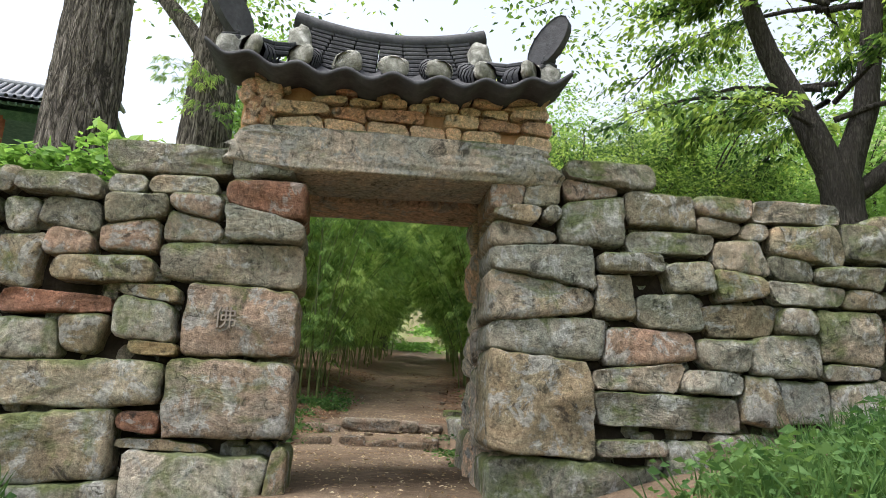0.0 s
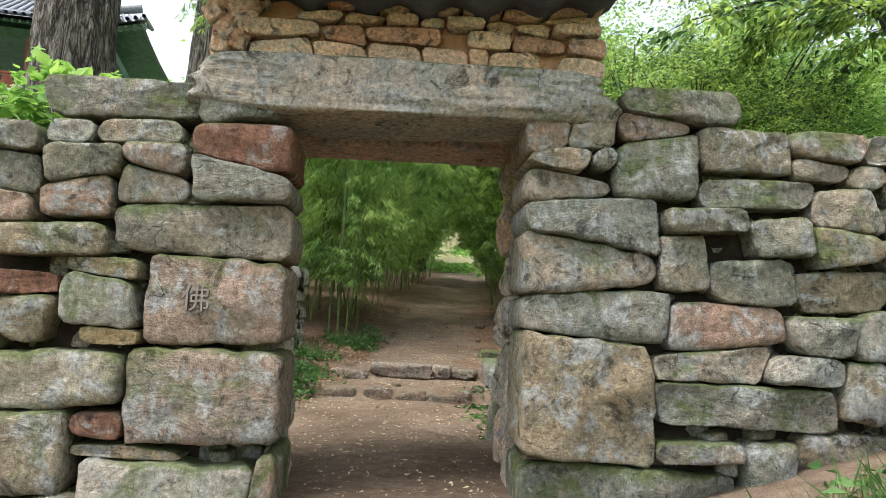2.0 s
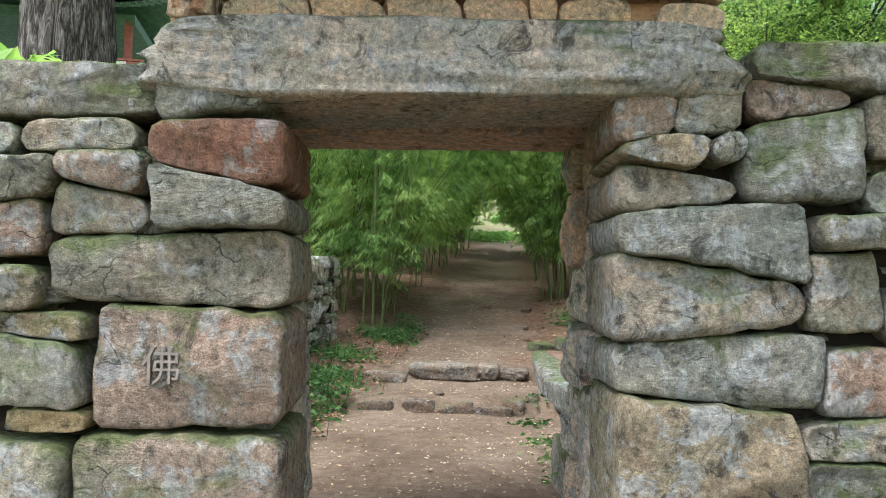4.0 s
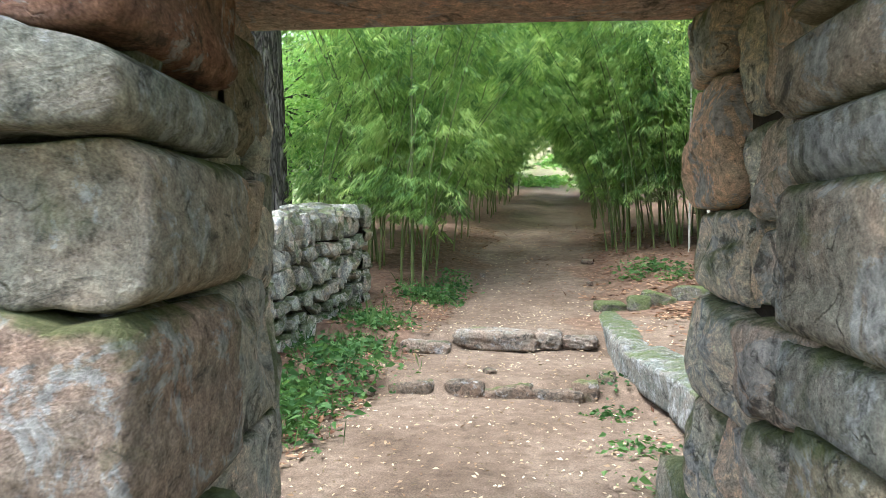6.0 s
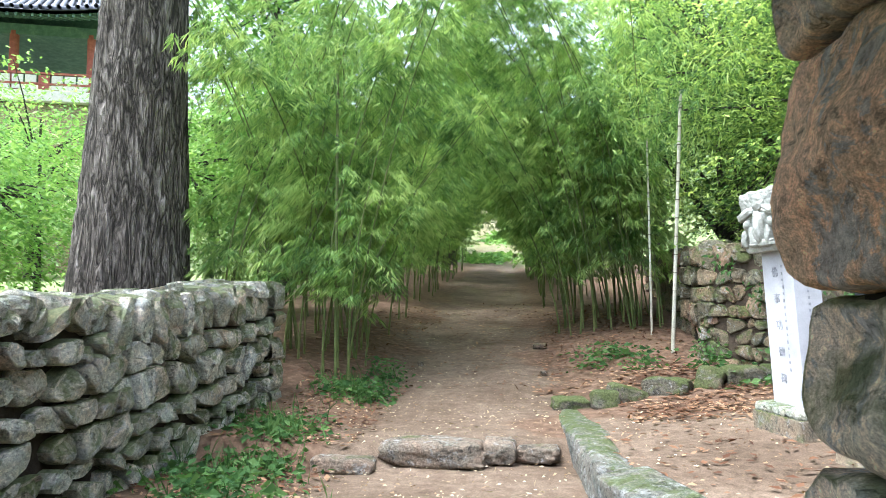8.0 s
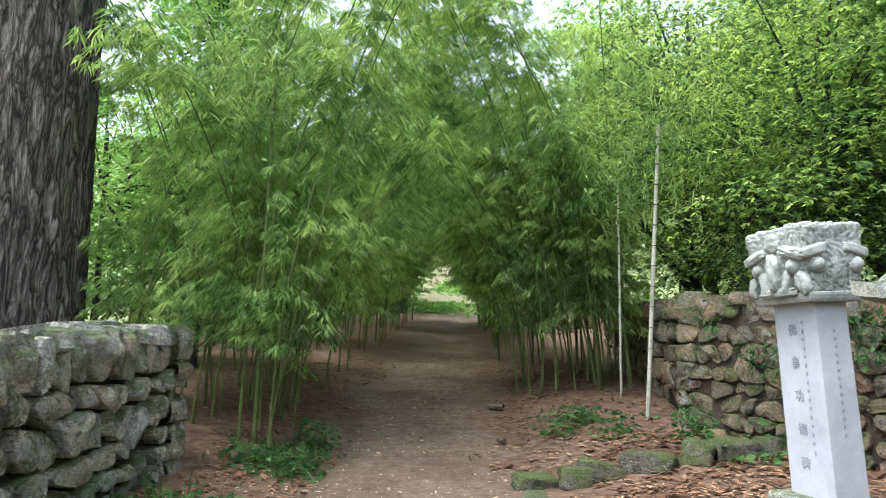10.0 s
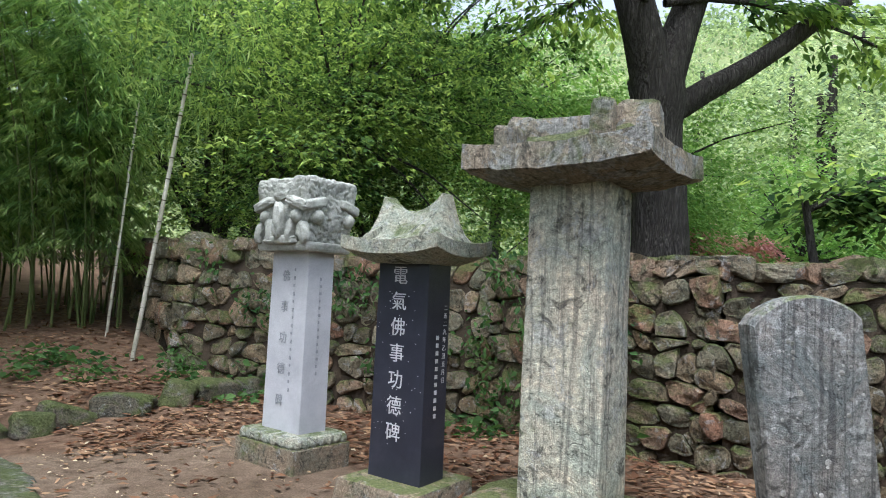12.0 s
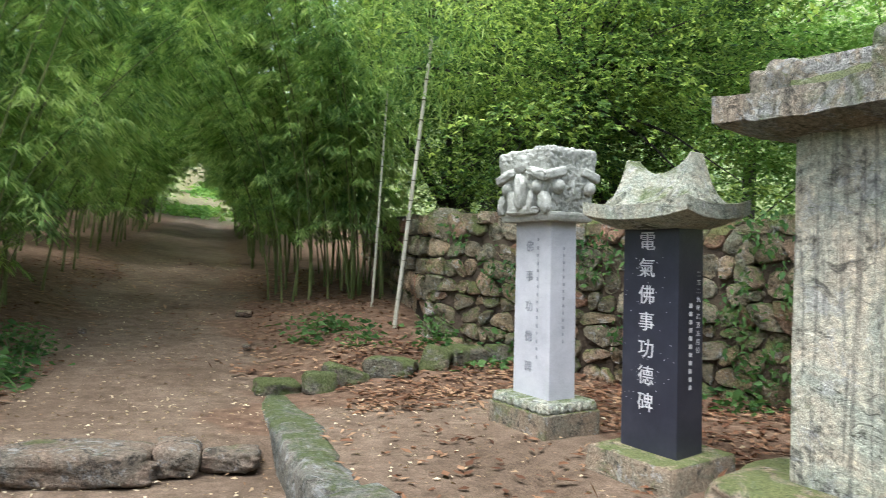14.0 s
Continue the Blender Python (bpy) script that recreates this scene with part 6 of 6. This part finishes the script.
# ---------------------------------------------------------------- weeds and litter
def weed_patch(name, label, spots, seed, leaf, n, size, tall, blades=0):
    g = np.random.default_rng(seed)
    cs, ds = [], []
    for x, y, rad in spots:
        k = int(n * rad * rad)
        p = g.normal(size=(k, 2)) * rad * 0.5 + np.array([x, y])
        z = ground_z(p[:, 0], p[:, 1]) + tall * g.random(k) ** 1.3 * (0.6 + 0.4 * math.sin(9 * x))
        cs.append(np.column_stack([p, z]))
        d = g.normal(size=(k, 3))
        d[:, 2] = np.abs(d[:, 2]) * 0.3 - 0.1
        ds.append(d)
    c, d = np.concatenate(cs), np.concatenate(ds)
    ln = g.uniform(0.35, 1.7, len(c)) * size
    chunks = [leaves(g, c, d, ln, ln * g.uniform(0.35, 0.65, len(c)), 0.25)]
    if blades:      # upright grass among the leaves
        k = g.choice(len(c), len(c) // blades)
        foot = c[k].copy()
        foot[:, 2] = ground_z(foot[:, 0], foot[:, 1])
        chunks.append(leaves(g, foot, g.normal(size=(len(k), 3)) * np.array([0.35, 0.35, 0]) + np.array([0, 0, 1.0]), g.uniform(0.12, 0.4, len(k)), g.uniform(0.008, 0.016, len(k)), 0.15))
    v, f = join_meshes(chunks)
    ob = new(name, raw_mesh(name, v, f, leaf))
    tagged(ob, label, "weeds", kind="stuff")


weed_patch("weeds", "low green weeds at the foot of the low wall", [(-3.0, 11.2, 0.5), (-2.85, 10.4, 0.4), (-2.7, 9.3, 0.5), (-2.75, 8.6, 0.45), (-2.6, 7.9, 0.4), (-3.0, 9.9, 0.4), (-2.5, 12.7, 0.35), (-2.9, 12.9, 0.4), (-2.55, 13.6, 0.3)], 5, WEED, 2600, 0.07, 0.3, 9)
weed_patch("weeds", "scattered low weeds by the rear wall", [(1.9, 13.1, 0.4), (2.2, 13.0, 0.35), (1.45, 13.3, 0.35), (0.7, 13.9, 0.3), (0.1, 14.2, 0.3), (0.4, 14.6, 0.35), (3.2, 10.9, 0.3), (3.5, 10.0, 0.3)], 6, WEED, 1300, 0.075, 0.34)
weed_patch("weeds", "thick green weeds on the bank before the gate wall", [(1.9, 4.0, 0.5), (2.5, 4.2, 0.6), (3.1, 4.3, 0.6), (3.7, 4.4, 0.6), (2.4, 3.5, 0.6), (3.1, 3.5, 0.7), (-2.9, 3.9, 0.35), (1.5, 3.5, 0.4), (2.0, 3.0, 0.5), (2.8, 2.8, 0.6)], 7, WEED, 3800, 0.06, 0.34, 4)
weed_patch("weeds", "small weeds and moss along the kerb", [(-0.08, 8.2, 0.22), (-0.2, 9.0, 0.2), (0.1, 7.5, 0.25), (0.25, 7.0, 0.25), (-0.3, 9.6, 0.15)], 8, WEED, 2200, 0.05, 0.14)
weed_patch("grass", "bright grass on the clearing beyond the bamboo", [(-4 + 1.3 * math.sin(k * 2.1) * 3, 43 + 0.45 * k, 1.4) for k in range(22)], 9, BRIGHT_LEAF, 160, 0.3, 0.5)


def wall_tufts():
    """Tufts of fern and ivy rooted in the rear wall's joints."""
    g = np.random.default_rng(71)
    cs, ds = [], []
    for k in range(26):
        u = g.random()
        x, y = (1.45 + 2.0 * u, 14.0 - 2.8 * u) if k % 2 else (3.45 + 0.55 * u, 11.2 - 1.9 * u)
        z = g.uniform(0.7, 1.95)
        m = 60
        p = np.array([x - 0.06, y - 0.05, z]) + g.normal(size=(m, 3)) * np.array([0.09, 0.09, 0.10])
        cs.append(p)
        ds.append(g.normal(size=(m, 3)) + np.array([-0.6, -0.5, -0.5]))
    c, d = np.concatenate(cs), np.concatenate(ds)
    ln = g.uniform(0.04, 0.09, len(c))
    v, f = leaves(g, c, d, ln, ln * 0.5, 0.2)
    tagged(new("wall_tufts", raw_mesh("wall_tufts", v, f, WEED)), "small ferns and ivy growing from the wall's joints", "plants", kind="stuff")


wall_tufts()


def wall_top_plants():
    g = np.random.default_rng(12)
    n = 2300
    u = g.uniform(-3.6, -1.5, n)
    h = 0.36 + 0.12 * np.sin(5 * u) + 0.08 * np.sin(13 * u)
    c = np.stack([u, g.uniform(0.25, 0.9, n), 1.98 + h * g.random(n) ** 0.8], 1)
    d = g.normal(size=(n, 3)) * np.array([1, 1, 0.5]) + np.array([0, -0.2, 0.1])
    ln = g.uniform(0.07, 0.15, n)
    v, f = leaves(g, c, d, ln, ln * 0.55, 0.15, 0.5)
    ob = new("wall_plants", raw_mesh("wall_plants", v, f, BRIGHT_LEAF))
    ob.matrix_world = GATE
    tagged(ob, "bright green plants growing on top of the wall", "plants", kind="stuff")


wall_top_plants()


def litter(name, label, seed, material, regions, size):
    g = np.random.default_rng(seed)
    spots = []
    for x0, x1, y0, y1, n in regions:
        spots.append(np.stack([g.uniform(x0, x1, n), g.uniform(y0, y1, n)], 1))
    p = np.concatenate(spots)
    z = ground_z(p[:, 0], p[:, 1])
    c = np.column_stack([p, z + g.uniform(0.012, 0.035, len(p))])
    n = len(c)
    d = g.normal(size=(n, 3))
    d[:, 2] *= 0.12
    ln = g.uniform(0.35, 1.0, n) * size
    v, f = leaves(g, c, d, ln, ln * g.uniform(0.25, 0.55, n), 0.0)
    v4 = v.reshape(-1, 4, 3)
    flat = np.cross(d, [0, 0, 1.0])
    flat /= np.linalg.norm(flat, axis=1)[:, None]
    w = np.linalg.norm(v4[:, 1] - v4[:, 3], axis=1)[:, None] * 0.5
    mid = (v4[:, 1] + v4[:, 3]) / 2
    v4[:, 1], v4[:, 3] = mid + flat * w, mid - flat * w
    v4[:, 1, 2] += g.uniform(0, 0.012, n)
    ob = new(name, raw_mesh(name, v4.reshape(-1, 3), f, material))
    tagged(ob, label, "fallen leaves", kind="stuff")


litter("leaf_litter", "thick brown fallen leaves beside the path and walls", 14, LITTER, ((-3.4, -2.2, 6.5, 13.5, 1500), (0.0, 1.6, 7, 12.4, 420), (1.9, 4.0, 7.5, 13.5, 5200), (0.3, 2.2, 11.6, 13.8, 1700), (-0.6, 1.4, 13, 20, 2600), (-4.0, -2.6, 13, 20, 900), (-2.4, -0.6, 13, 22, 420)), 0.11)
litter("leaf_flecks", "pale straw-coloured leaf flecks scattered on the path", 15, PALE_LITTER, ((-2.5, 0.1, 4.4, 9.6, 1500), (-2.5, -0.3, 9.6, 13, 800), (0.1, 1.6, 7, 12.5, 500), (-2.6, -0.6, 13, 22, 700), (-1.0, 0.4, 1.5, 4.5, 120), (-3.2, -2.2, 7, 13, 500), (2.0, 4.0, 7.5, 13, 700)), 0.05)


# ---------------------------------------------------------------- pavilion beyond the trees
def pavilion():
    t = thing("pavilion", pose(-33, 40, gz(-33, 40), 0, 0, 22), "raised wooden pavilion with red columns and a tiled roof", "building")
    base = 9.6
    bm = bmesh.new()
    slab(bm, -7, 7, -4, 4, -6, base - 0.6, 0.05)
    part("stone_base", bm, REARSTONE, t)
    bm = bmesh.new()
    slab(bm, -7.2, 7.2, -4.4, 4.4, base - 0.6, base, 0.03)
    part("floor_deck", bm, PALEWOOD, t)
    for x in (-6, -2, 2, 6):
        for y in (-3.4, 3.4):
            v, f = tube([(x, y, base), (x, y, base + 3.6)], [0.26, 0.24], 12)
            part("column", raw_mesh("column", v, f, REDWOOD, True), None, t)
    for y in (-4.2,):
        for z in (0.35, 0.95):
            bm = bmesh.new()
            slab(bm, -7.1, 7.1, y - 0.06, y + 0.06, base + z, base + z + 0.12)
            part("rail", bm, REDWOOD, t)
        for i in range(22):
            bm = bmesh.new()
            slab(bm, -7 + i * 0.66, -6.45 + i * 0.66, y - 0.03, y + 0.03, base + 0.1, base + 0.9)
            part("rail_panel", bm, PALEWOOD if i % 4 else REDWOOD, t)
    bm = bmesh.new()
    slab(bm, -6.4, 6.4, -3.6, 3.6, base + 3.4, base + 4.0)
    part("beam", bm, GREENWOOD, t, "green painted beam")
    v, f, n = [], [], 24
    for sy in (-1, 1):
        for j in range(7):
            for i in range(n + 1):
                u, s = -1 + 2 * i / n, j / 6
                v.append((u * (9 - 1.5 * s), sy * (6.4 * (1 - s)), base + 3.7 + 3.4 * (0.6 * s + 0.4 * s * s) + 0.9 * abs(u) ** 4 * (1 - s)))
    for q in range(2):
        for j in range(6):
            for i in range(n):
                a = q * 7 * (n + 1) + j * (n + 1) + i
                f.append((a, a + 1, a + n + 2, a + n + 1))
    part("roof", raw_mesh("roof", np.array(v), np.array(f), PALE_TILE, True), None, t)
    part("eave", raw_mesh("eave", np.array(v) * np.array([0.985, 0.97, 1]) - np.array([0, 0, 0.16]), np.array(f), GREENWOOD, True), None, t, "green painted eave boards")
    for i in range(44):
        bm = bmesh.new()
        x = -8.6 + 0.4 * i
        slab(bm, x - 0.07, x + 0.07, -6.15, -3.4, -0.09, 0.09, 0.02)
        for vert in bm.verts:
            vert.co.z += base + 3.52 + 0.9 * abs(x / 9) ** 4 + 0.34 * (vert.co.y + 6.15)
        part("rafter", bm, GREENWOOD, t)
    for i in range(40):
        vv, ff = tube([(-8.8 + 0.45 * i, -6.4, base + 3.85 + 0.9 * abs(-1 + i / 19.5) ** 4), (-8.8 + 0.45 * i, -3.2, base + 5.2), ((-8.8 + 0.45 * i) * 0.86, -0.2, base + 7.1)], [0.13, 0.13, 0.12], 6)
        part("roof_tile", raw_mesh("roof_tile", vv, ff, PALE_TILE, True), None, t)
    vv, ff = tube([(x, 0, base + 7.2 + 0.6 * (x / 7.5) ** 4) for x in np.linspace(-7.5, 7.5, 9)], [0.3] * 9, 8)
    part("ridge", raw_mesh("ridge", vv, ff, PALE_TILE, True), None, t)


pavilion()


def pink_shrub():
    for i, (x, y) in enumerate(((9.2, 12.75), (9.7, 12.3))):
        z = gz(x, y)
        t = thing("flowering_shrub", pose(x, y, z), "shrub with pink blossom beyond the wall", "shrub")
        (lv, lf), c = crown_leaves(500 + i, 30, 40, (0.4, 0.4, 0.22), 0.6, 0.08, 0.4, 0.12)
        part("blossom", raw_mesh("blossom", lv + np.array([0, 0, 2.98 - z]), lf, PINK), None, t)
        (lv, lf), c = crown_leaves(510 + i, 30, 50, (0.6, 0.6, 0.8), 0.6, 0.10, 0.3, 0.22)
        part("leaves", raw_mesh("leaves", lv + np.array([0, 0, 2.1 - z]), lf, BRIGHT_LEAF), None, t)


pink_shrub()
